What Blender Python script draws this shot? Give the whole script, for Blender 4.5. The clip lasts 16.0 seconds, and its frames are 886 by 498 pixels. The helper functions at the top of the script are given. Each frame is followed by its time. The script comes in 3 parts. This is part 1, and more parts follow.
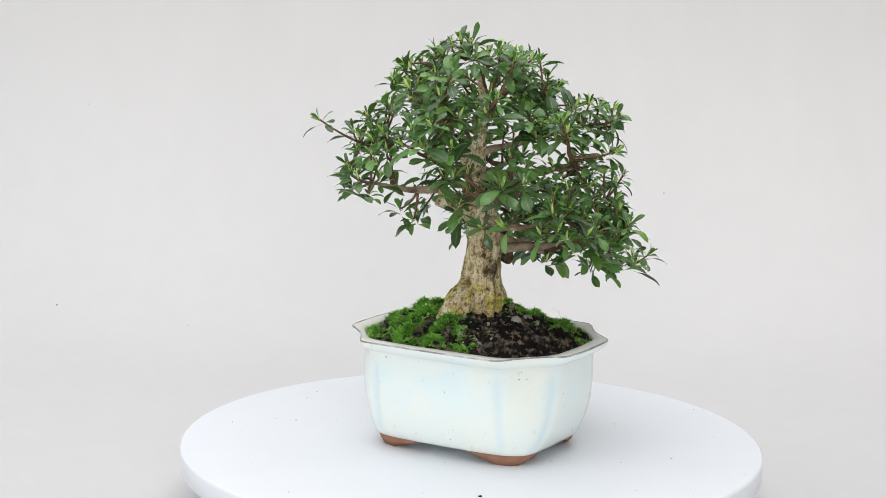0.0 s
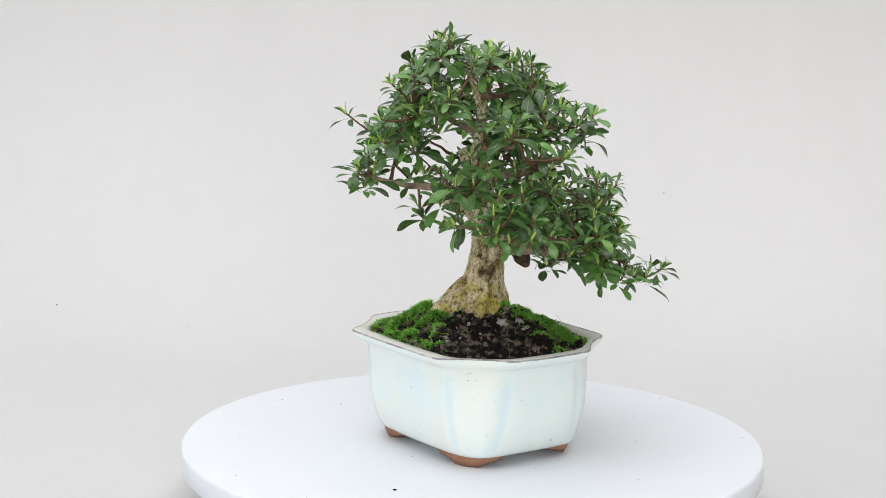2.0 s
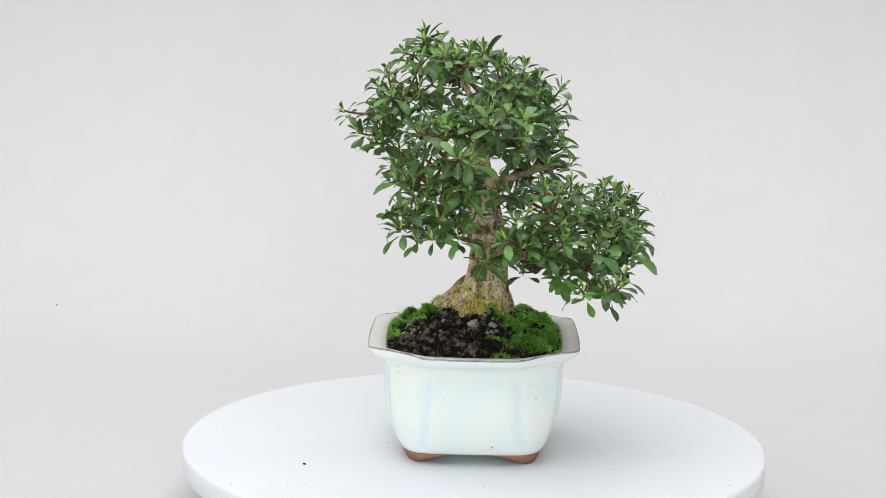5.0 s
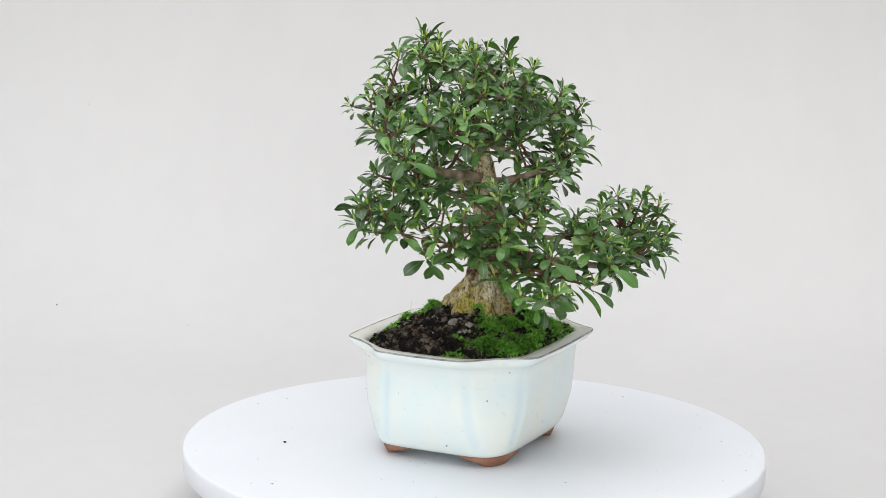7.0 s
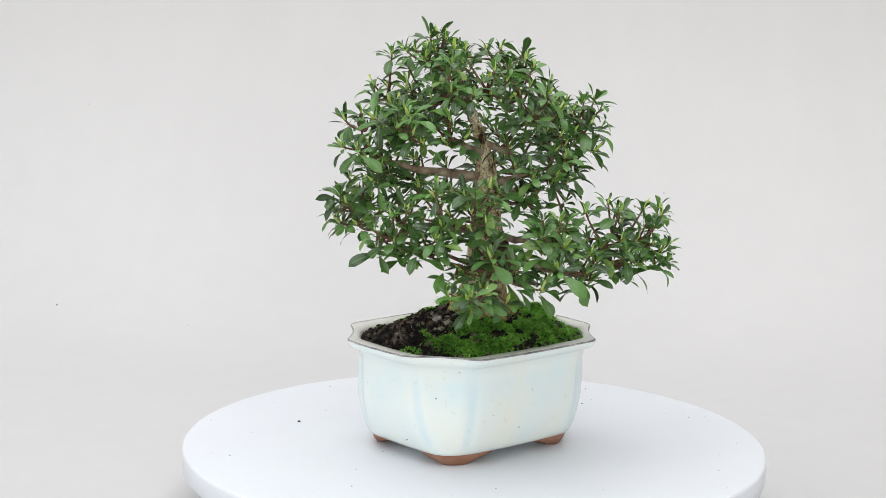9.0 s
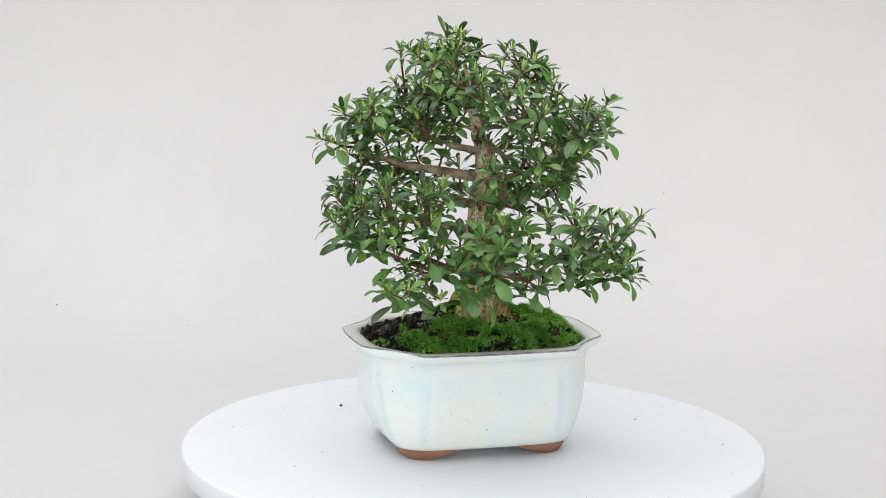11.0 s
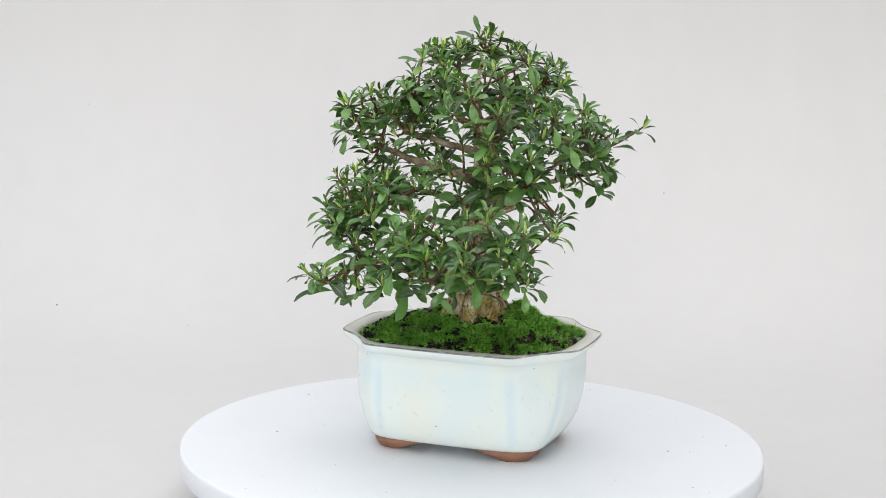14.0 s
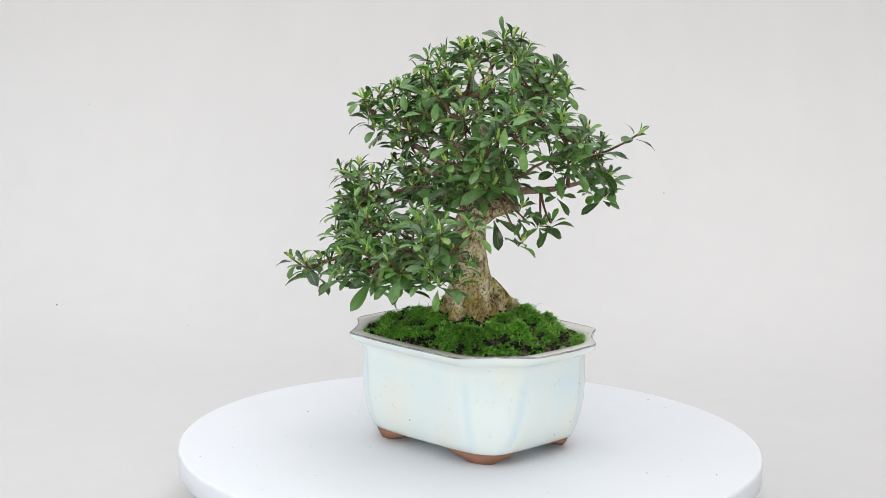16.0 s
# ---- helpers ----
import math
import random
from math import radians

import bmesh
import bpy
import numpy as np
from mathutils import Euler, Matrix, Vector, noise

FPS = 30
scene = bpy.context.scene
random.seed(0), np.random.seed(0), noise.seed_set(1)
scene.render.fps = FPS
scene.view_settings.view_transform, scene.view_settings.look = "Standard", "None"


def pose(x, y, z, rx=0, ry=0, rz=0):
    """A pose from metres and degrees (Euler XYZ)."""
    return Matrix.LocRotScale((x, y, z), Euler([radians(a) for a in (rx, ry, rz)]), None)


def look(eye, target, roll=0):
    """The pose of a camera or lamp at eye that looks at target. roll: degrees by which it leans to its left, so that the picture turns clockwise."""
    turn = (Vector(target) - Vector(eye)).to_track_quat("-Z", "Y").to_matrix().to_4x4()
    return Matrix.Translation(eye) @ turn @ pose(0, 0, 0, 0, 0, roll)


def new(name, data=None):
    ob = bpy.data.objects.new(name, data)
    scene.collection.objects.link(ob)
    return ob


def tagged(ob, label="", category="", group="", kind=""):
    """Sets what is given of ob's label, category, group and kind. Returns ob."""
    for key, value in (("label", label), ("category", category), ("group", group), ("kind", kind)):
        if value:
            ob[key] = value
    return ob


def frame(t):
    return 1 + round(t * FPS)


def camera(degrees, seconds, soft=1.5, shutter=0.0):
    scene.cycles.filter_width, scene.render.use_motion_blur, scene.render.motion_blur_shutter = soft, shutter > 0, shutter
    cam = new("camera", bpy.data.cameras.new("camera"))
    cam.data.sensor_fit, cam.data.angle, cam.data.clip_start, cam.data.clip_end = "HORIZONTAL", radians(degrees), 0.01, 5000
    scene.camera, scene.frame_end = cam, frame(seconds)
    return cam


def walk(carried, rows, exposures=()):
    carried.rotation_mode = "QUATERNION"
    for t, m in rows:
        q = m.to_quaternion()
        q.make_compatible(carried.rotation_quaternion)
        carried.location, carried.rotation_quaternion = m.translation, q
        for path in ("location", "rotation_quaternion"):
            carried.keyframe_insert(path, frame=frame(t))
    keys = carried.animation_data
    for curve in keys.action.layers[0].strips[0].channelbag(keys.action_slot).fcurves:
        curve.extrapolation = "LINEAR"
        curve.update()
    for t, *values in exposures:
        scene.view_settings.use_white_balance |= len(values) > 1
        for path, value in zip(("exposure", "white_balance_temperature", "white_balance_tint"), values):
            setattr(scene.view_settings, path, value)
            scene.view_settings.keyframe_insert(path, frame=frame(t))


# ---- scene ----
# ---- camera ----
SPEED = -12.1                      # degrees per second of the turntable
cam = camera(26.72, 16.0, soft=0.6)
EYE, AIM = (0, -1.5, 0.4205), (-0.0185, -0.5149, 0.2497)
walk(cam, [(0.0, look(EYE, AIM, 1.02)), (16.0, look(EYE, AIM, 1.02))], [(0.0, 0.0), (16.0, 0.0)])

# ---- light: unseen white studio room, wide side window, added fills overhead and behind camera ----
world = bpy.data.worlds.new("sky")
scene.world = world
world.use_nodes = True
sky = world.node_tree.nodes.new("ShaderNodeTexSky")
sky.sky_type, sky.sun_disc, sky.sun_elevation, sky.sun_rotation = "NISHITA", False, radians(50), radians(200)
world.node_tree.links.new(sky.outputs[0], world.node_tree.nodes["Background"].inputs[0])
world.node_tree.nodes["Background"].inputs[1].default_value = 0.1

SIDE_WINDOW, TOP_FILL, BACK_FILL = 13.5, 43.0, 39.0


def soft_lamp(name, w, h, watts, eye, target, colour=(1.0, 0.988, 0.960)):
    data = bpy.data.lights.new(name, "AREA")
    data.shape, data.size, data.size_y, data.energy, data.color = "RECTANGLE", w, h, watts, colour
    lamp = new(name, data)
    lamp.matrix_world = look(eye, target)
    return lamp


soft_lamp("side_window_light", 1.9, 1.3, SIDE_WINDOW, (-2.17, -0.9, 0.85), (0, -0.9, 0.85))
# unseen lamps added overhead and behind the camera to brighten floor and front
soft_lamp("top_fill_light", 2.2, 2.6, TOP_FILL, (-0.1, -0.05, 1.97), (-0.1, -0.05, 0))
soft_lamp("back_fill_light", 1.8, 1.1, BACK_FILL, (0.2, -3.17, 0.8), (0.2, 0, 0.8))


# ---- materials ----
def material(name, colour, rough=0.5, metal=0.0, spec=0.5):
    m = bpy.data.materials.new(name)
    m.use_nodes = True
    b = m.node_tree.nodes["Principled BSDF"]
    b.inputs["Base Color"].default_value = (*colour, 1)
    b.inputs["Roughness"].default_value = rough
    b.inputs["Metallic"].default_value = metal
    b.inputs["Specular IOR Level"].default_value = spec
    return m, m.node_tree.nodes, m.node_tree.links, b


def noise_node(nodes, links, scale, detail=4.0, coords="Object", stretch=None, rough=0.5):
    tc = nodes.new("ShaderNodeTexCoord")
    n = nodes.new("ShaderNodeTexNoise")
    n.inputs["Scale"].default_value, n.inputs["Detail"].default_value, n.inputs["Roughness"].default_value = scale, detail, rough
    if stretch:
        mp = nodes.new("ShaderNodeMapping")
        mp.inputs["Scale"].default_value = stretch
        links.new(tc.outputs[coords], mp.inputs[0])
        links.new(mp.outputs[0], n.inputs["Vector"])
    else:
        links.new(tc.outputs[coords], n.inputs["Vector"])
    return n.outputs["Fac"]


def ramp(nodes, links, fac, stops):
    r = nodes.new("ShaderNodeValToRGB")
    while len(r.color_ramp.elements) < len(stops):
        r.color_ramp.elements.new(0.5)
    for e, (pos, c) in zip(r.color_ramp.elements, stops):
        e.position, e.color = pos, (*c, 1)
    links.new(fac, r.inputs[0])
    return r.outputs[0]


def mix(nodes, links, fac, a, b, mode="MIX"):
    n = nodes.new("ShaderNodeMix")
    n.data_type, n.blend_type = "RGBA", mode
    for socket, value in ((n.inputs[0], fac), (n.inputs[6], a), (n.inputs[7], b)):
        if isinstance(value, (int, float)):
            socket.default_value = value
        elif isinstance(value, tuple):
            socket.default_value = (*value, 1)
        else:
            links.new(value, socket)
    return n.outputs[2]


def bump(nodes, links, b, height, strength, distance):
    n = nodes.new("ShaderNodeBump")
    n.inputs["Strength"].default_value, n.inputs["Distance"].default_value = strength, distance
    links.new(height, n.inputs["Height"])
    links.new(n.outputs[0], b.inputs["Normal"])


def plain(name, colours, scale, rough=0.5, relief=0.0, fine=None, stretch=None, spec=0.5, distance=0.001, low=0.88):
    """A surface whose colour drifts between the given colours, with a finer grain and relief."""
    m, nodes, links, b = material(name, colours[0], rough, spec=spec)
    n1 = noise_node(nodes, links, scale, 3, stretch=stretch)
    k = len(colours)
    col = ramp(nodes, links, n1, [(0.3 + 0.4 * i / (k - 1), c) for i, c in enumerate(colours)])
    n2 = noise_node(nodes, links, fine or scale * 9, 5, stretch=stretch)
    grain = ramp(nodes, links, n2, [(0.35, (low, low, low)), (0.65, (1, 1, 1))])
    links.new(mix(nodes, links, 1.0, col, grain, "MULTIPLY"), b.inputs["Base Color"])
    if relief:
        bump(nodes, links, b, n2, relief, distance)
    return m


def leaf_material(name, joined, light=False):
    m, nodes, links, b = material(name, (0.05, 0.12, 0.03), 0.30, spec=0.6)
    if joined:
        g = nodes.new("ShaderNodeNewGeometry")
        rnd = g.outputs["Random Per Island"]
    else:
        g = nodes.new("ShaderNodeObjectInfo")
        rnd = g.outputs["Random"]
    if light:
        stops = [(0.0, (0.36, 0.53, 0.09)), (0.5, (0.52, 0.68, 0.16)), (1.0, (0.72, 0.80, 0.32))]
    else:
        stops = [(0.0, (0.034, 0.070, 0.028)), (0.35, (0.070, 0.150, 0.044)), (0.7, (0.112, 0.248, 0.066)),
                 (0.93, (0.150, 0.320, 0.078)), (1.0, (0.22, 0.34, 0.085))]
    col = ramp(nodes, links, rnd, stops)
    uv = nodes.new("ShaderNodeUVMap")
    sep = nodes.new("ShaderNodeSeparateXYZ")
    links.new(uv.outputs[0], sep.inputs[0])
    rib = ramp(nodes, links, sep.outputs[0], [(0.44, (0, 0, 0)), (0.5, (1, 1, 1)), (0.56, (0, 0, 0))])
    veined = mix(nodes, links, rib, col, (0.62, 0.70, 0.22) if light else (0.17, 0.29, 0.09))
    if not light:
        base = ramp(nodes, links, sep.outputs[1], [(0.04, (0.75, 0.75, 0.75)), (0.24, (0, 0, 0))])
        veined = mix(nodes, links, base, veined, (0.24, 0.33, 0.08))
    n = noise_node(nodes, links, 420.0, 3)
    mottle = ramp(nodes, links, n, [(0.3, (0.78, 0.80, 0.75)), (0.7, (1.1, 1.08, 1.0))])
    links.new(mix(nodes, links, 0.8, veined, mottle, "MULTIPLY"), b.inputs["Base Color"])
    bump(nodes, links, b, n, 0.25, 0.0006)
    thin = nodes.new("ShaderNodeBsdfTranslucent")
    links.new(mix(nodes, links, 1.0, col, (1.0, 1.15, 0.5), "MULTIPLY"), thin.inputs[0])
    both = nodes.new("ShaderNodeMixShader")
    both.inputs[0].default_value = 0.22
    links.new(b.outputs[0], both.inputs[1])
    links.new(thin.outputs[0], both.inputs[2])
    links.new(both.outputs[0], nodes["Material Output"].inputs[0])
    return m


BACKDROP = plain("backdrop_cloth", [(0.597, 0.591, 0.589), (0.613, 0.606, 0.604)], 1.6, 0.95, 0.0, 30, (1.0, 1.0, 0.35), 0.1, 0.002, 0.985)
ROOM = plain("room_plaster", [(0.74, 0.73, 0.72), (0.78, 0.77, 0.76)], 2.0, 0.9, 0.1, 40)
FLOORING = plain("grey_floor", [(0.30, 0.29, 0.28), (0.36, 0.35, 0.34)], 3.0, 0.6, 0.1, 50)
DISC = plain("white_laminate", [(0.728, 0.756, 0.795), (0.752, 0.78, 0.82)], 9.0, 0.42, 0.0, 300, low=0.985)
EDGE = plain("white_edge_band", [(0.77, 0.80, 0.845), (0.80, 0.83, 0.87)], 12.0, 0.35, 0.0, 300, low=0.985)
CLAY = plain("terracotta", [(0.27, 0.125, 0.075), (0.36, 0.18, 0.11)], 60.0, 0.8, 0.3, 900)
RIM_EDGE = plain("bare_rim_edge", [(0.16, 0.155, 0.16), (0.34, 0.33, 0.34), (0.66, 0.66, 0.64)], 90.0, 0.45, 0.2, 700)
SOIL = plain("dark_soil", [(0.007, 0.0055, 0.005), (0.016, 0.012, 0.009), (0.032, 0.024, 0.017)], 160.0, 0.95, 1.0, 900, spec=0.12, distance=0.002)
GRIT = plain("soil_grit", [(0.005, 0.0045, 0.004), (0.012, 0.010, 0.009), (0.20, 0.16, 0.125)], 120.0, 0.85, 0.6, 900, spec=0.15)
PALE_STONE = plain("pale_pumice", [(0.22, 0.20, 0.17), (0.42, 0.40, 0.36)], 200.0, 0.9, 0.6, 1200)
RED_GRIT = plain("clay_crumb", [(0.16, 0.065, 0.03), (0.26, 0.12, 0.06)], 200.0, 0.9, 0.5, 1200)
CRUMB = plain("dark_crumb", [(0.17, 0.15, 0.13), (0.42, 0.38, 0.33)], 100.0, 0.9)
FLUFF = plain("grey_fluff", [(0.30, 0.30, 0.31), (0.42, 0.41, 0.41)], 300.0, 0.95)
TWIG = plain("brown_twig", [(0.075, 0.035, 0.022), (0.14, 0.07, 0.04), (0.20, 0.12, 0.07)], 70.0, 0.75, 0.4, 700)
LIMB_BARK = plain("limb_bark", [(0.12, 0.08, 0.055), (0.30, 0.225, 0.15), (0.48, 0.40, 0.29)], 85.0, 0.8, 0.6, 600, distance=0.002)
LITTER = plain("dry_leaf", [(0.09, 0.04, 0.02), (0.20, 0.10, 0.05), (0.33, 0.21, 0.12)], 90.0, 0.8)
OLD_WOOD = plain("rotten_wood", [(0.03, 0.017, 0.01), (0.09, 0.05, 0.028), (0.20, 0.12, 0.07)], 130.0, 0.9, 0.9, 700, distance=0.003)
LEAF, LEAF_JOINED = leaf_material("azalea_leaf", False), leaf_material("azalea_foliage", True)
BUD = leaf_material("lime_bud", False, True)
BUD_JOINED = leaf_material("lime_young_leaf", True, True)


def bark_material():
    m, nodes, links, b = material("pale_bark", (0.3, 0.24, 0.15), 0.85, spec=0.2)
    patch = noise_node(nodes, links, 90.0, 9, stretch=(1.2, 1.2, 0.7), rough=0.72)
    base = ramp(nodes, links, patch, [(0.35, (0.030, 0.022, 0.014)), (0.41, (0.20, 0.145, 0.08)), (0.46, (0.50, 0.40, 0.23)), (0.60, (0.79, 0.71, 0.51))])
    lich = noise_node(nodes, links, 48.0, 7, rough=0.68)
    fac = ramp(nodes, links, lich, [(0.475, (0, 0, 0)), (0.57, (0.8, 0.8, 0.8))])
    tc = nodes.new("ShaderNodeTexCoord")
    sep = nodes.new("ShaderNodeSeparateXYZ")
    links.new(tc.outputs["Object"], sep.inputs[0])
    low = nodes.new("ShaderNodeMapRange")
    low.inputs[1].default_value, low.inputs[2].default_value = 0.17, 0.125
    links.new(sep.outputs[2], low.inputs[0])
    mossy = mix(nodes, links, 1.0, fac, low.outputs[0], "MULTIPLY")
    col = mix(nodes, links, mossy, base, (0.52, 0.45, 0.09))
    stain = noise_node(nodes, links, 40.0, 8, stretch=(1, 1, 1.5), rough=0.7)
    col = mix(nodes, links, ramp(nodes, links, stain, [(0.55, (0, 0, 0)), (0.63, (0.8, 0.8, 0.8))]), col, (0.045, 0.032, 0.018))
    # brown noise patches, strongest on the roots and lower trunk
    dirt_brown = ramp(nodes, links, noise_node(nodes, links, 30.0, 6, rough=0.62), [(0.50, (0, 0, 0)), (0.62, (0.7, 0.7, 0.7))])
    col = mix(nodes, links, mix(nodes, links, 1.0, dirt_brown, low.outputs[0], "MULTIPLY"), col, (0.22, 0.13, 0.06))
    fine = noise_node(nodes, links, 520.0, 5, stretch=(1, 1, 0.75))
    grain = ramp(nodes, links, fine, [(0.36, (0.36, 0.32, 0.28)), (0.50, (1.05, 1.05, 1.05))])
    links.new(mix(nodes, links, 0.9, col, grain, "MULTIPLY"), b.inputs["Base Color"])
    both = nodes.new("ShaderNodeMath")
    both.operation = "ADD"
    links.new(patch, both.inputs[0])
    links.new(fine, both.inputs[1])
    bump(nodes, links, b, both.outputs[0], 0.8, 0.003)
    return m


def glaze_material():
    """A cream glaze that has run thin and pale blue along the moulded corner lines and under the rim."""
    m, nodes, links, b = material("celadon_glaze", (0.76, 0.82, 0.78), 0.16)
    drift = noise_node(nodes, links, 26.0, 4, stretch=(1, 1, 0.45))
    cream = ramp(nodes, links, drift, [(0.32, (0.84, 0.865, 0.79)), (0.5, (0.81, 0.87, 0.83)), (0.72, (0.765, 0.865, 0.865))])
    uv = nodes.new("ShaderNodeUVMap")
    sep = nodes.new("ShaderNodeSeparateXYZ")
    links.new(uv.outputs[0], sep.inputs[0])
    run = ramp(nodes, links, sep.outputs[0], [(0.2, (0, 0, 0)), (0.95, (0.5, 0.5, 0.5))])
    reach = ramp(nodes, links, sep.outputs[1], [(0.06, (0, 0, 0)), (0.22, (1, 1, 1)), (0.66, (1, 1, 1)), (0.84, (0.1, 0.1, 0.1))])
    lines = mix(nodes, links, 1.0, run, reach, "MULTIPLY")
    under = ramp(nodes, links, sep.outputs[1], [(0.42, (0, 0, 0)), (0.72, (0.55, 0.55, 0.55)), (0.86, (0.1, 0.1, 0.1))])
    patchy = ramp(nodes, links, noise_node(nodes, links, 38.0, 4, stretch=(1, 1, 0.6)), [(0.38, (0.15, 0.15, 0.15)), (0.62, (1, 1, 1))])
    upper = mix(nodes, links, 1.0, under, patchy, "MULTIPLY")
    col = mix(nodes, links, upper, cream, (0.66, 0.84, 0.89))
    col = mix(nodes, links, lines, col, (0.62, 0.78, 0.86))
    fine = noise_node(nodes, links, 210.0, 4)
    spots = ramp(nodes, links, fine, [(0.27, (0.84, 0.82, 0.70)), (0.36, (1, 1, 1))])
    links.new(mix(nodes, links, 0.5, col, spots, "MULTIPLY"), b.inputs["Base Color"])
    b.inputs["Coat Weight"].default_value, b.inputs["Coat Roughness"].default_value = 0.5, 0.12
    b.inputs["Roughness"].default_value = 0.32
    bump(nodes, links, b, fine, 0.05, 0.002)
    return m


def moss_material():
    m, nodes, links, b = material("moss", (0.07, 0.16, 0.02), 0.75, spec=0.2)
    g = nodes.new("ShaderNodeNewGeometry")
    col = ramp(nodes, links, g.outputs["Random Per Island"],
               [(0.0, (0.10, 0.24, 0.04)), (0.4, (0.22, 0.53, 0.08)), (0.75, (0.33, 0.70, 0.13)), (1.0, (0.55, 0.80, 0.24))])
    n = noise_node(nodes, links, 45.0, 3)
    patch = ramp(nodes, links, n, [(0.35, (0.72, 0.74, 0.65)), (0.62, (1.15, 1.12, 1.05))])
    tint = mix(nodes, links, 1.0, col, patch, "MULTIPLY")
    links.new(tint, b.inputs["Base Color"])
    thin = nodes.new("ShaderNodeBsdfTranslucent")
    links.new(tint, thin.inputs[0])
    both = nodes.new("ShaderNodeMixShader")
    both.inputs[0].default_value = 0.35
    links.new(b.outputs[0], both.inputs[1])
    links.new(thin.outputs[0], both.inputs[2])
    links.new(both.outputs[0], nodes["Material Output"].inputs[0])
    return m


CREAM = plain("cream_rim_glaze", [(0.77, 0.76, 0.70), (0.83, 0.825, 0.775)], 70.0, 0.4, 0.05, 700, low=0.94)
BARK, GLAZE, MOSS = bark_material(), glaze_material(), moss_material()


# ---- mesh helpers ----
def mesh_of(name, verts, faces, mat, smooth=True, uvs=None):
    me = bpy.data.meshes.new(name)
    me.from_pydata([tuple(v) for v in verts], [], [tuple(f) for f in faces])
    me.materials.append(mat)
    if smooth:
        me.polygons.foreach_set("use_smooth", [True] * len(me.polygons))
    if uvs is not None:
        layer = me.uv_layers.new(name="UVMap")
        idx = np.empty(len(me.loops), int)
        me.loops.foreach_get("vertex_index", idx)
        layer.data.foreach_set("uv", np.asarray(uvs, float)[idx].ravel())
    me.update()
    return me


def part(name, me, parent, label=""):
    ob = new(name, me)
    ob.parent = parent
    if label:
        ob["label"] = label
    return ob


def loft(rings, close_start=False, close_end=False):
    """Faces between closed rings of equal length."""
    n = len(rings[0])
    verts = [v for r in rings for v in r]
    faces = [(i * n + j, i * n + (j + 1) % n, (i + 1) * n + (j + 1) % n, (i + 1) * n + j) for i in range(len(rings) - 1) for j in range(n)]
    if close_start:
        faces.append(tuple(reversed(range(n))))
    if close_end:
        faces.append(tuple(range((len(rings) - 1) * n, len(rings) * n)))
    return verts, faces


def tube(points, radii, sides=8, rough=0.0, seed=0):
    """A swept limb through points, with an uneven skin."""
    pts = [Vector(q) for q in points]
    rings, side = [], None
    for i, q in enumerate(pts):
        d = (pts[min(i + 1, len(pts) - 1)] - pts[max(i - 1, 0)]).normalized()
        if side is None:
            side = d.orthogonal().normalized()
        side = (side - d * side.dot(d)).normalized()
        up = d.cross(side)
        ring = []
        for k in range(sides):
            a = 2 * math.pi * k / sides
            n = side * math.cos(a) + up * math.sin(a)
            r = radii[i]
            if rough:
                r *= 1 + rough * noise.noise((q + n * r) * 90 + Vector((seed, 0, 0)))
            ring.append(q + n * r)
        rings.append(ring)
    return loft(rings, True, True)


def bezier(a, b, c, n):
    return [a * (1 - t) ** 2 + b * 2 * t * (1 - t) + c * t * t for t in (i / n for i in range(n + 1))]


def box_mesh(name, size, mat, bevel=0.004):
    bm = bmesh.new()
    bmesh.ops.create_cube(bm, size=1)
    bmesh.ops.scale(bm, vec=size, verts=bm.verts)
    bmesh.ops.bevel(bm, geom=bm.edges[:], offset=bevel, segments=2, affect="EDGES")
    me = bpy.data.meshes.new(name)
    bm.to_mesh(me)
    bm.free()
    me.materials.append(mat)
    return me


# ---- the room: unseen plain walls, added to close the space and bounce light ----
def room():
    x0, x1, y0, y1, z0, z1, w = -2.2, 2.2, -3.2, 1.6, -0.9, 2.0, 0.1

    def slab(name, a, b, mat=ROOM):
        size = [q - p for p, q in zip(a, b)]
        ob = new(name, box_mesh(name, size, mat, 0.003))
        ob.location = [(p + q) / 2 for p, q in zip(a, b)]
        return tagged(ob, kind="structure")

    slab("floor", (x0 - w, y0 - w, z0 - w), (x1 + w, y1 + w, z0), FLOORING)
    slab("wall_north", (x0 - w, y1, z0), (x1 + w, y1 + w, z1))
    slab("wall_east", (x1, y0, z0), (x1 + w, y1, z1))
    # the wall with the side window: four pieces round its opening
    def window_wall(name, fixed, low, high, o0, o1, oz0, oz1, along_y):
        def piece(tag, s0, s1, b0, b1):
            a, b = ((fixed - w, s0, b0), (fixed, s1, b1)) if along_y else ((s0, fixed - w, b0), (s1, fixed, b1))
            slab(name + tag, a, b)
        piece("_sill", low, high, z0, oz0)
        piece("_head", low, high, oz1, z1)
        piece("_pier_a", low, o0, oz0, oz1)
        piece("_pier_b", o1, high, oz0, oz1)
    window_wall("wall_west", x0, y0, y1, -1.87, 0.07, 0.18, 1.52, True)
    # this wall's opening is added for the lamp behind the camera
    window_wall("wall_south", y0, x0 - w, x1 + w, -0.72, 1.12, 0.23, 1.37, False)
    # ceiling with an opening for the added overhead lamp
    slab("ceiling_a", (x0 - w, y0 - w, z1), (-1.22, y1 + w, z1 + w))
    slab("ceiling_b", (1.02, y0 - w, z1), (x1 + w, y1 + w, z1 + w))
    slab("ceiling_c", (-1.22, y0 - w, z1), (1.02, -1.37, z1 + w))
    slab("ceiling_d", (-1.22, 1.27, z1), (1.02, y1 + w, z1 + w))


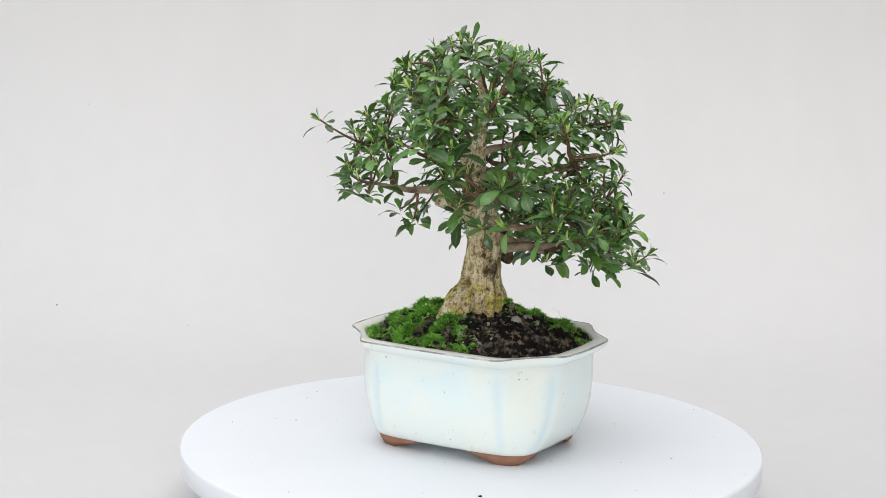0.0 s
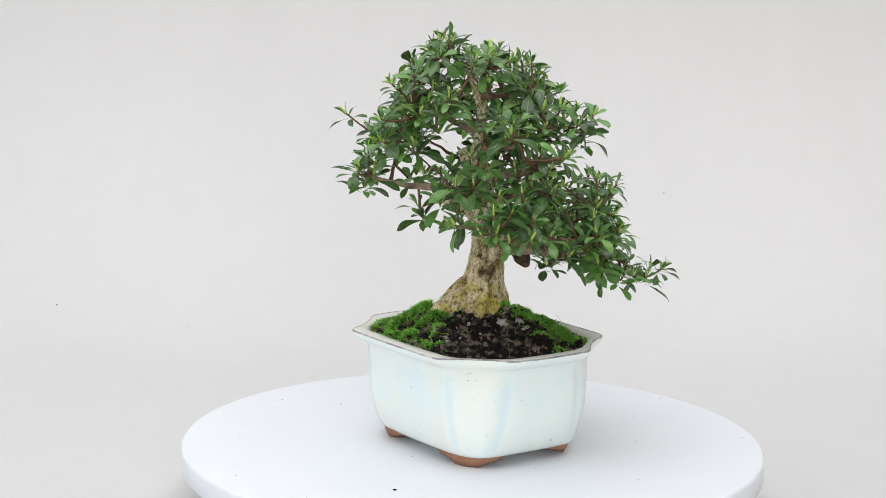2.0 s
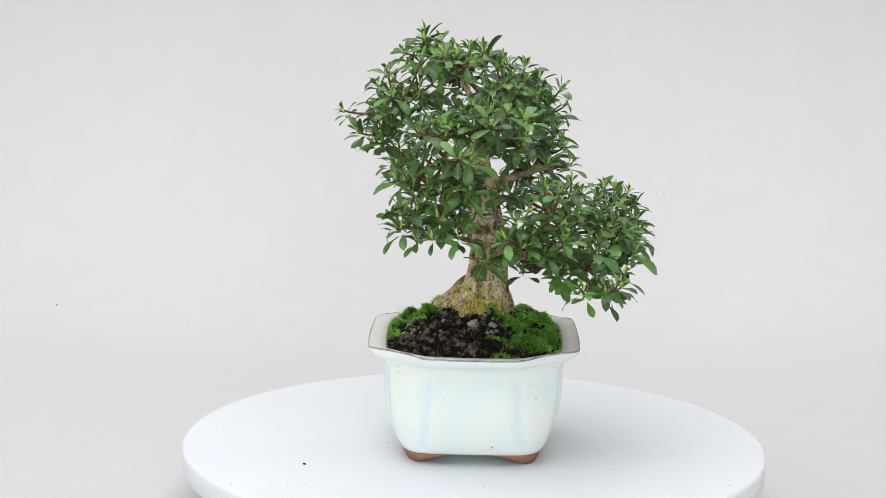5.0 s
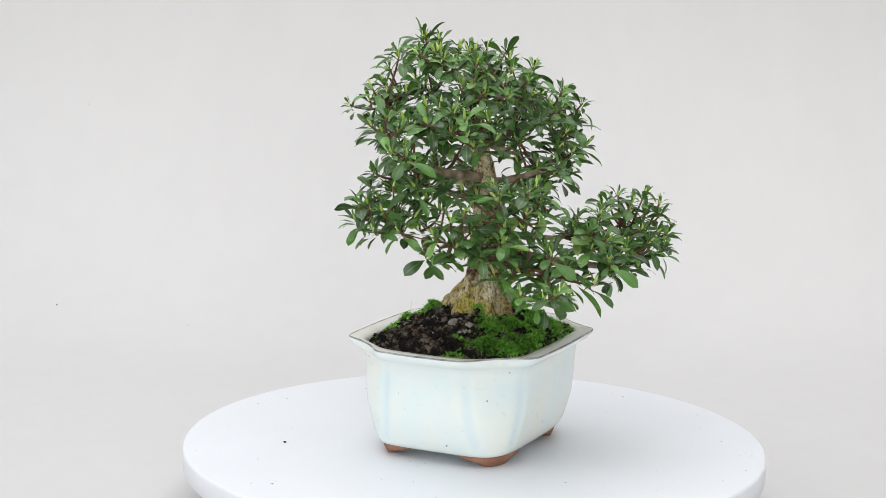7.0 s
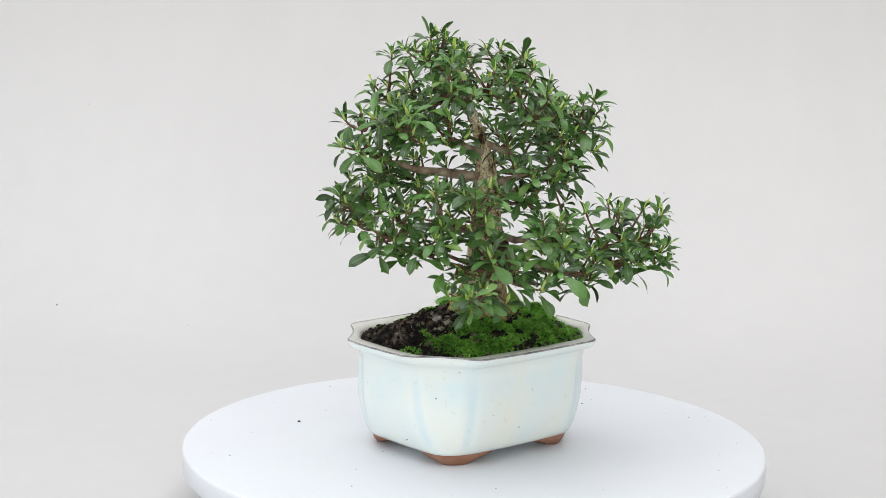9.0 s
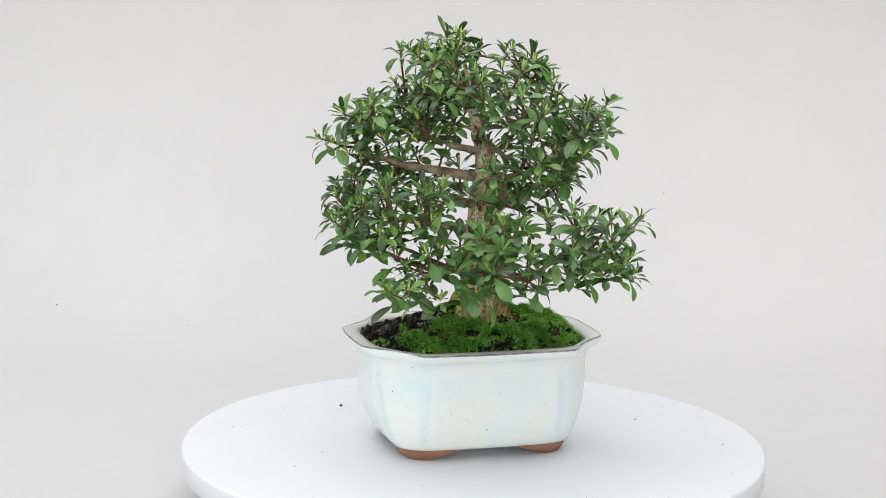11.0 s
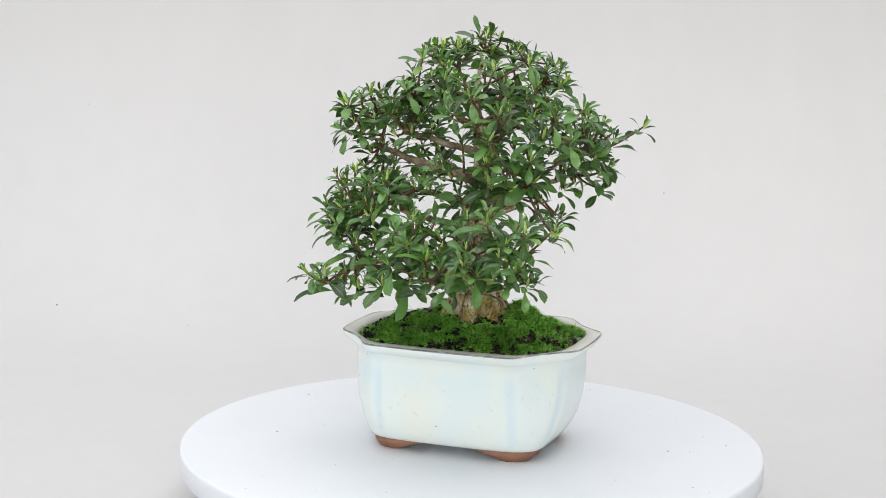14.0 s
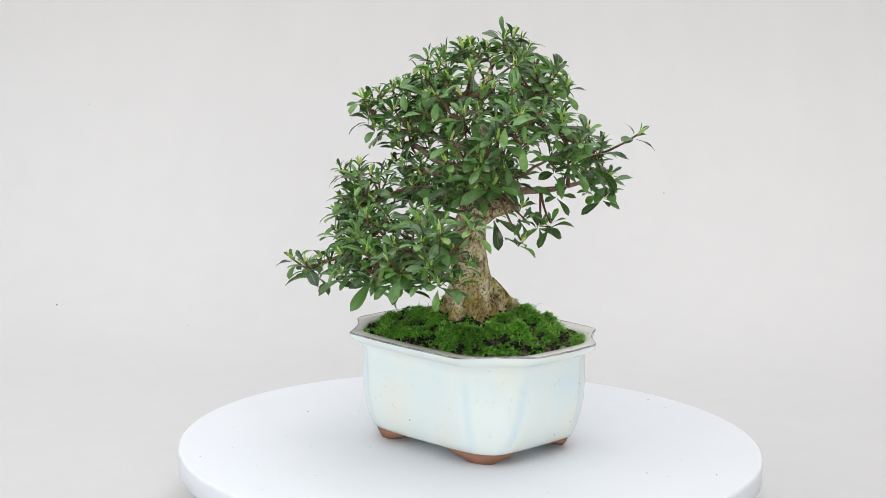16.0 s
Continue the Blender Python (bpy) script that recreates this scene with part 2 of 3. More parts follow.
def backdrop():
    """A cloth sweep that lies on the table and rises behind it, with slight folds."""
    prof = [(-0.32, -0.062)] + [(-0.32 + 0.1 * i, -0.062) for i in range(1, 9)]
    r, yc = 0.42, 0.5
    prof += [(yc + r * math.sin(a), -0.062 + r - r * math.cos(a)) for a in (radians(6 * i) for i in range(1, 16))]
    prof += [(yc + r + 0.0015 * i, -0.062 + r + 0.03 * i) for i in range(1, 47)]
    cols = 260
    verts, faces = [], []
    for y, z in prof:
        for i in range(cols + 1):
            x = -1.5 + 3.0 * i / cols
            fold = 0.006 * noise.noise(Vector((x * 3.2, z * 0.7 + y * 0.5, 3))) + 0.0022 * noise.noise(Vector((x * 11, z * 2.2, 9)))
            crease = noise.noise(Vector((x * 34 + 2 * noise.noise(Vector((x * 5, z * 4, 1))), z * 5, 5)))
            fold += 0.0011 * crease * min(1, max(0, (x - 0.12) / 0.25)) + 0.0003 * crease
            k = min(1, max(0, z + 0.062) / 0.3)
            verts.append((x, y + fold * k, z))
    n = cols + 1
    for j in range(len(prof) - 1):
        for i in range(cols):
            faces.append((j * n + i, j * n + i + 1, (j + 1) * n + i + 1, (j + 1) * n + i))
    ob = new("backdrop", mesh_of("backdrop", verts, faces, BACKDROP))
    mod = ob.modifiers.new("thickness", "SOLIDIFY")
    mod.thickness, mod.offset = 0.002, -1
    return tagged(ob, "pale grey seamless cloth sweep behind the turntable", "backdrop", kind="structure")


def lint():
    """A few dark specks of fluff caught on the cloth."""
    for x, y, z, r in ((-0.497, 0.6576, -0.0307, 0.0013), (-0.3354, 0.6209, -0.0438, 0.0007), (-0.5033, 0.8828, 0.1863, 0.0008), (0.2325, 0.8257, 0.0945, 0.0008)):
        rings = [[(k * r * math.cos(b), h * r - 0.0004, k * r * 1.3 * math.sin(b)) for b in (6.283 * i / 8 for i in range(8))] for k, h in ((1.0, 0.0), (0.8, -0.35), (0.3, -0.5))]
        ob = new("lint", mesh_of("lint", *loft(rings, True, True), FLUFF))
        ob.location = (x, y, z)
        tagged(ob, "tiny dark speck of lint on the pale cloth", "lint", "specks of lint on the cloth")


def table():
    t = new("table")
    t.location = (0, 0.22, 0)
    part("tabletop", box_mesh("tabletop", (3.0, 1.2, 0.03), ROOM, 0.004), t).location = (0, 0, -0.0815)
    for x in (-1.4, 1.4):
        for y in (-0.5, 0.5):
            part("leg", box_mesh("leg", (0.06, 0.06, 0.8035), ROOM, 0.004), t).location = (x, y, -0.49825)
    return tagged(t, "plain white work table under the cloth sweep", "table")


# ---- the turntable ----
DISC_R, DISC_H = 0.2395, 0.0200


def turntable():
    t = tagged(new("turntable"), "round white turntable board carrying the potted bonsai", "turntable")
    n = 192

    def ring(r, z):
        return [((r + 0.0025 * math.sin(a)) * math.cos(a), (r + 0.0025 * math.sin(a)) * math.sin(a), z)
                for a in (2 * math.pi * i / n for i in range(n))]

    v, f = loft([ring(DISC_R - 0.0013, -0.0003), ring(DISC_R - 0.0022, 0.0), ring(0.08, 0.0), ring(0.001, 0.0)], False, True)
    part("top_face", mesh_of("top_face", v, f, DISC), t)
    v, f = loft([ring(0.001, -DISC_H), ring(DISC_R - 0.002, -DISC_H), ring(DISC_R, -DISC_H + 0.002), ring(DISC_R + 0.0003, -0.0028),
                 ring(DISC_R - 0.0001, -0.0009), ring(DISC_R - 0.0013, -0.0003)], True)
    part("edge_band", mesh_of("edge_band", v, f, EDGE), t)
    base = loft([[(r * math.cos(2 * math.pi * i / 64), r * math.sin(2 * math.pi * i / 64), z) for i in range(64)]
                 for r, z in ((0.09, -0.0602), (0.1, -0.056), (0.1, -0.03), (0.06, -0.024), (0.06, -DISC_H - 0.0005))], True, True)
    part("base", mesh_of("base", *base, EDGE), t)
    return t


# ---- the pot ----
POT_TURN = 150.5                    # of its long axis, at the start
POT_AT = (0.0024, -0.0028)


def outline(a, b, ca, cb, dip, smooth, groove=0.0, bow=0.002, n=256, lines=False):
    """A long pot's plan: bowed sides and corner panels, drawn in by dip (or swelling, below 0), with a groove on either side."""
    quad = []
    for i in range(24):
        t = i / 24
        quad.append((a + bow * (1 - t * t), (b - cb) * t, math.exp(-((1 - t) * (b - cb) / 0.0045) ** 2)))
    l = math.hypot(ca, cb)
    for i in range(20):
        t = i / 20
        k = dip * math.sin(math.pi * t)
        quad.append((a - ca * t - k * cb / l, b - cb + cb * t - k * ca / l, math.exp(-(min(t, 1 - t) * l / 0.0045) ** 2)))
    for i in range(25):
        t = i / 24
        quad.append(((a - ca) * (1 - t), b + bow * (1 - (1 - t) ** 2), math.exp(-(t * (a - ca) / 0.0045) ** 2)))
    quad = np.array(quad)
    left = quad[::-1][1:] * (-1, 1, 1)
    half = np.vstack([quad, left])
    full = np.vstack([half, half[::-1][1:-1] * (1, -1, 1)])
    closed = np.vstack([full, full[:1]])
    s = np.concatenate([[0], np.cumsum(np.hypot(*np.diff(closed[:, :2], axis=0).T))])
    u = np.linspace(0, s[-1], n, endpoint=False)
    q = np.stack([np.interp(u, s, closed[:, i]) for i in range(3)], 1)
    for _ in range(smooth):
        q[:, :2] = 0.25 * np.roll(q, 1, 0)[:, :2] + 0.5 * q[:, :2] + 0.25 * np.roll(q, -1, 0)[:, :2]
    if lines:
        return q[:, 2]
    d = np.hypot(q[:, 0], q[:, 1])
    return q[:, :2] * (1 - groove * q[:, 2] / d)[:, None]


def pot_ring(a, b, z, dip, smooth, groove=0.0, fa=0.25, fb=0.36):
    return [(x, y, z) for x, y in outline(a, b, a * fa, b * fb, dip, smooth, groove)]


RIM_Z = 0.0925
LONG, WIDE = 1.012, 0.99


def pot():
    p = tagged(new("bonsai_pot"), "cream celadon-glazed ceramic bonsai pot on four bare clay feet", "plant pot")
    rings, glaze_uv = [], []
    for z, a, b, dip, sm, g, fa, fb in (
            (0.0085, 0.030, 0.022, 0, 16, 0, 0.25, 0.36), (0.0085, 0.0680, 0.0538, -0.002, 20, 0, 0.29, 0.22), (0.0095, 0.0714, 0.0572, -0.002, 20, 0, 0.29, 0.22),
            (0.0125, 0.0738, 0.0594, -0.002, 20, 0.0002, 0.29, 0.26), (0.0180, 0.0776, 0.0622, -0.0022, 18, 0.0006, 0.27, 0.36), (0.0270, 0.0818, 0.0652, -0.0024, 14, 0.0014, 0.31, 0.41),
            (0.0420, 0.0862, 0.0692, -0.0024, 12, 0.0021, 0.335, 0.46), (0.0580, 0.0882, 0.0708, -0.0022, 12, 0.0023, 0.355, 0.49), (0.0740, 0.0887, 0.0713, -0.0018, 12, 0.0015, 0.36, 0.51),
            (0.0800, 0.0890, 0.0716, -0.001, 10, 0.0006, 0.34, 0.52), (0.0815, 0.0906, 0.0732, 0.0, 10, 0.0004, 0.34, 0.52), (0.0826, 0.0908, 0.0734, 0.0, 10, 0.0003, 0.34, 0.52),
            (0.0838, 0.0930, 0.0764, 0.001, 6, 0, 0.355, 0.53), (0.0860, 0.0966, 0.0800, 0.002, 4, 0, 0.365, 0.54),
            (0.0882, 0.0987, 0.0825, 0.0034, 6, 0, 0.38, 0.55), (0.0908, 0.0998, 0.0840, 0.0044, 6, 0, 0.38, 0.55), (0.0922, 0.0994, 0.0837, 0.0044, 6, 0, 0.38, 0.55),
            (RIM_Z, 0.0985, 0.0827, 0.0042, 6, 0, 0.38, 0.55), (RIM_Z - 0.0002, 0.0935, 0.0760, 0.002, 8, 0, 0.32, 0.51), (RIM_Z - 0.0008, 0.0878, 0.0705, 0.0, 16, 0, 0.30, 0.46),
            (RIM_Z - 0.0025, 0.0864, 0.0691, 0.0, 18, 0, 0.30, 0.46), (0.070, 0.0845, 0.0675, 0.0, 18, 0, 0.30, 0.46), (0.068, 0.03, 0.02, 0, 18, 0, 0.30, 0.46)):
        a, b = a * LONG, b * WIDE
        rings.append(pot_ring(a, b, z, dip, sm, g, fa, fb))
        glaze_uv += [(w, z / RIM_Z) for w in outline(a, b, a * fa, b * fb, dip, sm, lines=True)]
    v, f = loft(rings[:17], True)
    part("body", mesh_of("body", v, f, GLAZE, True, glaze_uv[:len(v)]), p)
    v, f = loft(rings[16:], False, True)
    rim = part("rim", mesh_of("rim", v, f, CREAM), p, "flat cream-coloured rim")
    rnd = random.Random(8)
    fv, ff = [], []
    for _ in range(22):
        x, y, z = rings[rnd.randrange(4, 11)][rnd.randrange(256)]
        out = Vector((x / 0.09 ** 2, y / 0.07 ** 2, 0)).normalized()
        side, r = Vector((-out.y, out.x, 0)), rnd.choice((0.0003, 0.0004, 0.0005, 0.0008))
        k, c = rnd.uniform(0.6, 2.2), Vector((x, y, z)) + out * 0.0001
        lean = rnd.uniform(-0.8, 0.8)
        ring = [c + side * r * (math.cos(b) + lean * math.sin(b)) + Vector((0, 0, r * k * math.sin(b))) for b in (6.283 * i / 6 for i in range(6))]
        j = len(fv)
        fv += ring + [c + out * 0.0003]
        ff += [(j + i, j + (i + 1) % 6, j + 6) for i in range(6)]
    part("dirt_brown", mesh_of("dirt_brown", fv, ff, CRUMB), p, "flecks of dirt stuck to the glaze")["kind"] = "stuff"
    # the worn dark edge of the rim
    q = outline(0.0996 * LONG, 0.0839 * WIDE, 0.0996 * LONG * 0.38, 0.0839 * WIDE * 0.55, 0.0044, 6)
    strip = []
    for off, z in ((0.0003, 0.0915), (0.0004, 0.0920), (0.0000, 0.0925), (-0.0005, 0.09268)):
        ring = []
        for i, (x, y) in enumerate(q):
            k = 1 + off / math.hypot(x, y)
            wob = 0.0003 * noise.noise(Vector((x * 90, y * 90, 5)))
            ring.append((x * k, y * k, z + wob))
        strip.append(ring)
    v, f = loft(strip)
    part("rim_edge", mesh_of("rim_edge", v, f, RIM_EDGE), rim, "thin bare grey-brown edge line round the rim")
    # four bracket feet
    base = outline(0.0708, 0.0560, 0.0708 * 0.29, 0.0560 * 0.22, -0.002, 20)
    n = len(base)
    for sx, sy in ((1, 1), (-1, 1), (-1, -1), (1, -1)):
        corner = np.array((sx * 0.0608, sy * 0.0540))
        mid = int(np.argmin(((base - corner) ** 2).sum(1)))
        cuts, half = [], 22
        for k in range(-half, half + 1):
            x, y = base[(mid + k) % n]
            t = abs(k) / half
            low = 0.0 if t < 0.24 else 0.0092 * ((t - 0.24) / 0.76) ** 1.0
            d = math.hypot(x, y)
            foot, inn = 1 - (0.0045 + 0.002 * t) / d, 1 - 0.013 / d
            cuts.append([(x, y, 0.0105), (x * (1 - 0.0022 / d), y * (1 - 0.0022 / d), max(low, 0.0045)), (x * foot, y * foot, low), (x * inn, y * inn, low), (x * (inn - 0.03), y * (inn - 0.03), 0.0105)])
        v, f = loft(cuts, True, True)
        part("foot", mesh_of("foot", v, f, CLAY), p, "bare brown clay foot with a scalloped lower edge")
    return p


# ---- soil and moss ----
def soil_height(x, y):
    d = math.hypot(x / 0.0875, y / 0.069)
    z = 0.0888 + 0.0160 * max(0.0, 1 - d ** 2.6) + 0.007 * math.exp(-((x / 0.03) ** 2 + (y / 0.03) ** 2))
    c, s = math.cos(radians(POT_TURN)), math.sin(radians(POT_TURN))
    u, v = x * c - y * s, x * s + y * c
    k = min(1.0, max(0.0, mossy(u, v)))
    lump = 0.5 + 0.5 * noise.noise(Vector((u * 62, v * 62, 4)))
    return z + k * (0.0005 + 0.0135 * lump * lump) * min(1, max(0, (1.02 - d) * 7)) + 0.0016 * noise.noise(Vector((x * 110, y * 110, 1)))


def to_pot(x, y):
    """From the turntable's plan to the pot's own."""
    a = -radians(POT_TURN)
    x, y = x - POT_AT[0], y - POT_AT[1]
    return x * math.cos(a) - y * math.sin(a), x * math.sin(a) + y * math.cos(a)


def mossy(x, y):
    """How mossy the ground is at a place of the turntable's plan: bare in a wedge of the bed."""
    az = math.degrees(math.atan2(y, x))
    off = abs((az + 54 + 180) % 360 - 180)
    wedge = (off - 40) / 18
    return min(wedge, 1.0) + 1.5 * noise.noise(Vector((x * 48, y * 48, 7))) + 0.5 * noise.noise(Vector((x * 130, y * 130, 2))) + (0.8 if math.hypot(x, y) > 0.062 and off > 28 else 0)


def bed():
    inner = outline(0.0872, 0.0686, 0.0872 * 0.30, 0.0686 * 0.46, 0.0, 18)
    c, s = math.cos(radians(POT_TURN)), math.sin(radians(POT_TURN))
    plan = [(x * c - y * s + POT_AT[0], x * s + y * c + POT_AT[1]) for x, y in inner]
    rings = []
    for k in range(36, 0, -1):
        ring = []
        for x, y in plan:
            x, y = x * k / 36, y * k / 36
            px, py = to_pot(x, y)
            ring.append((x, y, soil_height(px, py) if k < 36 else 0.0865))
        rings.append(ring)
    v, f = loft(rings, False, True)
    soil = tagged(new("soil", mesh_of("soil", v, f, SOIL)), "dark crumbly soil mounded in the pot", "soil", kind="stuff")
    rnd = random.Random(11)
    # moss: short curved blades in tufts
    mv, mf = [], []
    plan_np = np.array(plan)
    placed = 0
    while placed < 9000:
        i = rnd.randrange(len(plan))
        k = math.sqrt(rnd.random()) * 0.985
        x, y = plan_np[i] * k + np.array((rnd.gauss(0, 0.001), rnd.gauss(0, 0.001)))
        m = mossy(x, y)
        hollow = noise.noise(Vector((x * 62, y * 62, 4)))
        hollow += 0.5 * noise.noise(Vector((x * 150, y * 150, 9)))
        gap = 0.0215 + 0.013 * noise.noise(Vector((x * 45, y * 45, 1)))
        if m < rnd.random() * 0.5 or (hollow < -0.17 and rnd.random() < 0.9) or math.hypot(x - 0.002, y) < gap or (k > 0.93 and rnd.random() < 0.6):
            continue
        placed += 1
        z = soil_height(*to_pot(x, y)) + 0.004 * max(0.0, min(0.6, hollow))
        tall = (0.0014 + 0.0022 * rnd.random()) * min(1.25, 0.55 + 0.5 * max(0, m))
        for _ in range(7):
            a, lean = rnd.uniform(0, 6.283), rnd.uniform(0.5, 2.6)
            d = Vector((math.cos(a) * lean, math.sin(a) * lean, 1)).normalized()
            h = tall * rnd.uniform(0.6, 1.45)
            w = Vector((-math.sin(a), math.cos(a), 0)) * rnd.uniform(0.0003, 0.0007)
            p0 = Vector((x + rnd.gauss(0, 0.0009), y + rnd.gauss(0, 0.0009), z - 0.0006))
            p1 = p0 + d * h * 0.55
            p2 = p1 + Vector((d.x * 1.6, d.y * 1.6, d.z * 0.65)) * h * 0.5
            j = len(mv)
            mv += [p0 - w * 0.7, p0 + w * 0.7, p1 + w, p1 - w, p2]
            mf += [(j, j + 1, j + 2, j + 3), (j + 3, j + 2, j + 4)]
    for _ in range(5):
        i, k = rnd.randrange(len(plan)), rnd.uniform(0.5, 0.95)
        x, y = plan_np[i] * k
        h, a = rnd.uniform(0.007, 0.014), rnd.uniform(0, 6.28)
        z = soil_height(*to_pot(x, y))
        b = Vector((x, y, z))
        v, f = tube(bezier(b, b + Vector((0, 0, h)), b + Vector((h * 0.6 * math.cos(a), h * 0.6 * math.sin(a), h)), 6), [0.0001] * 7, 4)
        j = len(mv)
        mv += v
        mf += [tuple(j + q for q in t) for t in f]
    moss = tagged(new("moss", mesh_of("moss", mv, mf, MOSS)), "bright green cushion moss over the soil", "moss", kind="stuff")
    # grit
    def chip(r, seed):
        bm = bmesh.new()
        bmesh.ops.create_icosphere(bm, subdivisions=1, radius=r)
        for q in bm.verts:
            q.co *= 1 + 0.45 * noise.noise(q.co / r * 1.3 + Vector((seed * 7.1, 0, 0)))
            q.co.z *= 0.7
        me = bpy.data.meshes.new("chip")
        bm.to_mesh(me)
        bm.free()
        return me
    gv, gf = [], []
    shapes = []
    for k in range(8):
        me = chip(1.0, k)
        shapes.append(([v.co.copy() for v in me.vertices], [tuple(q.vertices) for q in me.polygons]))
        bpy.data.meshes.remove(me)
    count = 0
    while count < 2700:
        i, k = rnd.randrange(len(plan)), math.sqrt(rnd.random()) * 0.97
        x, y = plan_np[i] * k
        open_soil = noise.noise(Vector((x * 62, y * 62, 4))) + 0.5 * noise.noise(Vector((x * 150, y * 150, 9))) < -0.17 or k > 0.92
        if (mossy(x, y) > 0.55 * rnd.random() + 0.05 and not open_soil) or math.hypot(x - 0.002, y) < 0.02:
            continue
        count += 1
        vs, fs = shapes[rnd.randrange(8)]
        r = rnd.choice((0.0007, 0.0009, 0.0011, 0.0013, 0.0016, 0.0021, 0.0027))
        m = Matrix.Translation((x, y, soil_height(*to_pot(x, y)) + r * 0.25)) @ Euler((rnd.random() * 6, rnd.random() * 6, rnd.random() * 6)).to_matrix().to_4x4() @ Matrix.Scale(r, 4)
        j = len(gv)
        gv += [m @ q for q in vs]
        gf += [tuple(j + q for q in t) for t in fs]
    grit = tagged(new("soil_grit", mesh_of("soil_grit", gv, gf, GRIT, False)), "small dark granules of bonsai soil", "soil", kind="stuff")
    lv, lf = [], []
    for _ in range(70):
        i, k = rnd.randrange(len(plan)), math.sqrt(rnd.random()) * 0.97
        x, y = plan_np[i] * k
        if math.hypot(x, y) < 0.03:
            continue
        z = soil_height(*to_pot(x, y)) + 0.0012
        a, r, tilt = rnd.uniform(0, 6.28), rnd.uniform(0.0010, 0.0030), rnd.gauss(0, 0.5)
        d, e = Vector((math.cos(a), math.sin(a), tilt)), Vector((-math.sin(a), math.cos(a), rnd.gauss(0, 0.4))) * rnd.uniform(0.3, 0.6)
        c = Vector((x, y, z))
        j = len(lv)
        up = Vector((0, 0, 0.0005))
        lv += [c - d * r, c - e * r, c + d * r, c + e * r, c + up]
        lf += [(j, j + 1, j + 4), (j + 1, j + 2, j + 4), (j + 2, j + 3, j + 4), (j + 3, j, j + 4)]
    litter = tagged(new("leaf_litter", mesh_of("leaf_litter", lv, lf, LITTER, False)), "dry brown bits of fallen leaf on the moss", "leaf litter", kind="stuff")
    stones = []
    for k in range(40):
        az = radians(-58 + rnd.uniform(-52, 52))
        d = rnd.uniform(0.028, 0.064)
        x, y = d * math.cos(az), d * math.sin(az)
        px, py = to_pot(x, y)
        if abs(py) > 0.058 or abs(px) > 0.08:
            continue
        r = rnd.uniform(0.0010, 0.0026)
        me = chip(r, k + 20)
        pale = rnd.random() < 0.75
        me.materials.append(PALE_STONE if pale else RED_GRIT)
        ob = new("pebble", me)
        ob.matrix_world = Matrix.Translation((x, y, soil_height(px, py) + r * 0.35)) @ Euler((rnd.random(), rnd.random(), rnd.random() * 6)).to_matrix().to_4x4()
        stones.append(tagged(ob, "pale grey pumice pebble on the soil" if pale else "reddish-brown clay pebble on the soil", "pebble", "pebbles on the soil"))
    for k, (x, y, r) in enumerate(((0.0325, -0.0215, 0.0046), (0.0425, -0.0085, 0.0042), (-0.078, 0.030, 0.0035))):
        me = chip(r, 70 + k)
        me.materials.append(PALE_STONE)
        ob = new("pebble", me)
        ob.matrix_world = Matrix.Translation((x, y, soil_height(*to_pot(x, y)) + r * 0.4)) @ Euler((0.4, 0.3 * k, k)).to_matrix().to_4x4()
        stones.append(tagged(ob, "large pale grey pumice stone beside the trunk", "pebble", "pebbles on the soil"))
    return [soil, moss, grit, litter, *stones]

# ---- the tree ----
TRUNK = [(-0.001, 0.003, 0.086, 0.0235), (-0.001, 0.003, 0.100, 0.0225), (0.000, 0.004, 0.112, 0.0198), (0.002, 0.006, 0.128, 0.0172), (0.0045, 0.008, 0.146, 0.0155),
         (0.0055, 0.009, 0.165, 0.0145), (0.004, 0.008, 0.185, 0.0126), (0.0005, 0.006, 0.205, 0.0112), (-0.004, 0.004, 0.228, 0.0082),
         (0.000, 0.001, 0.250, 0.0056), (0.004, -0.006, 0.275, 0.0036), (-0.001, -0.016, 0.300, 0.0020), (-0.005, -0.024, 0.312, 0.0014)]
ROOTS = [(228, 0.50, 22), (264, 0.22, 15), (300, 0.26, 18), (6, 0.34, 20), (60, 0.2, 20), (120, 0.2, 24), (184, 0.24, 26)]


def trunk_at(z):
    for (x0, y0, z0, r0), (x1, y1, z1, r1) in zip(TRUNK, TRUNK[1:]):
        if z <= z1:
            t = (z - z0) / (z1 - z0)
            return Vector((x0 + (x1 - x0) * t, y0 + (y1 - y0) * t, z)), r0 + (r1 - r0) * t
    return Vector(TRUNK[-1][:3]), TRUNK[-1][3]


def trunk_mesh():
    """Flared, ribbed roots at the foot, knots and hollows above."""
    rings, n = [], 72
    for i in range(116):
        z = 0.086 + (0.312 - 0.086) * i / 115
        c, r = trunk_at(z)
        flare = max(0.0, min(1.25, 1 - (z - 0.110) / 0.040))
        ring = []
        for k in range(n):
            a = 2 * math.pi * k / n
            root = sum(k * math.exp(-(((math.degrees(a) - az + 180) % 360 - 180) / w) ** 2) for az, k, w in ROOTS)
            p = Vector((math.cos(a), math.sin(a), z * 30))
            rr = r * (1 + flare ** 2.0 * root * 1.4 + 0.13 * noise.noise(p * 1.3) + 0.075 * noise.noise(p * 3.1) + 0.045 * noise.noise(p * 7) + flare * 0.12 * noise.noise(p * 2.3 + Vector((5, 0, 0)))
                      + flare * 0.20 * noise.noise(Vector((math.cos(a) * 3.2, math.sin(a) * 3.2, z * 18 + 9))))
            ring.append((c.x + rr * math.cos(a), c.y + rr * math.sin(a), z))
        rings.append(ring)
    return loft(rings, True, True)


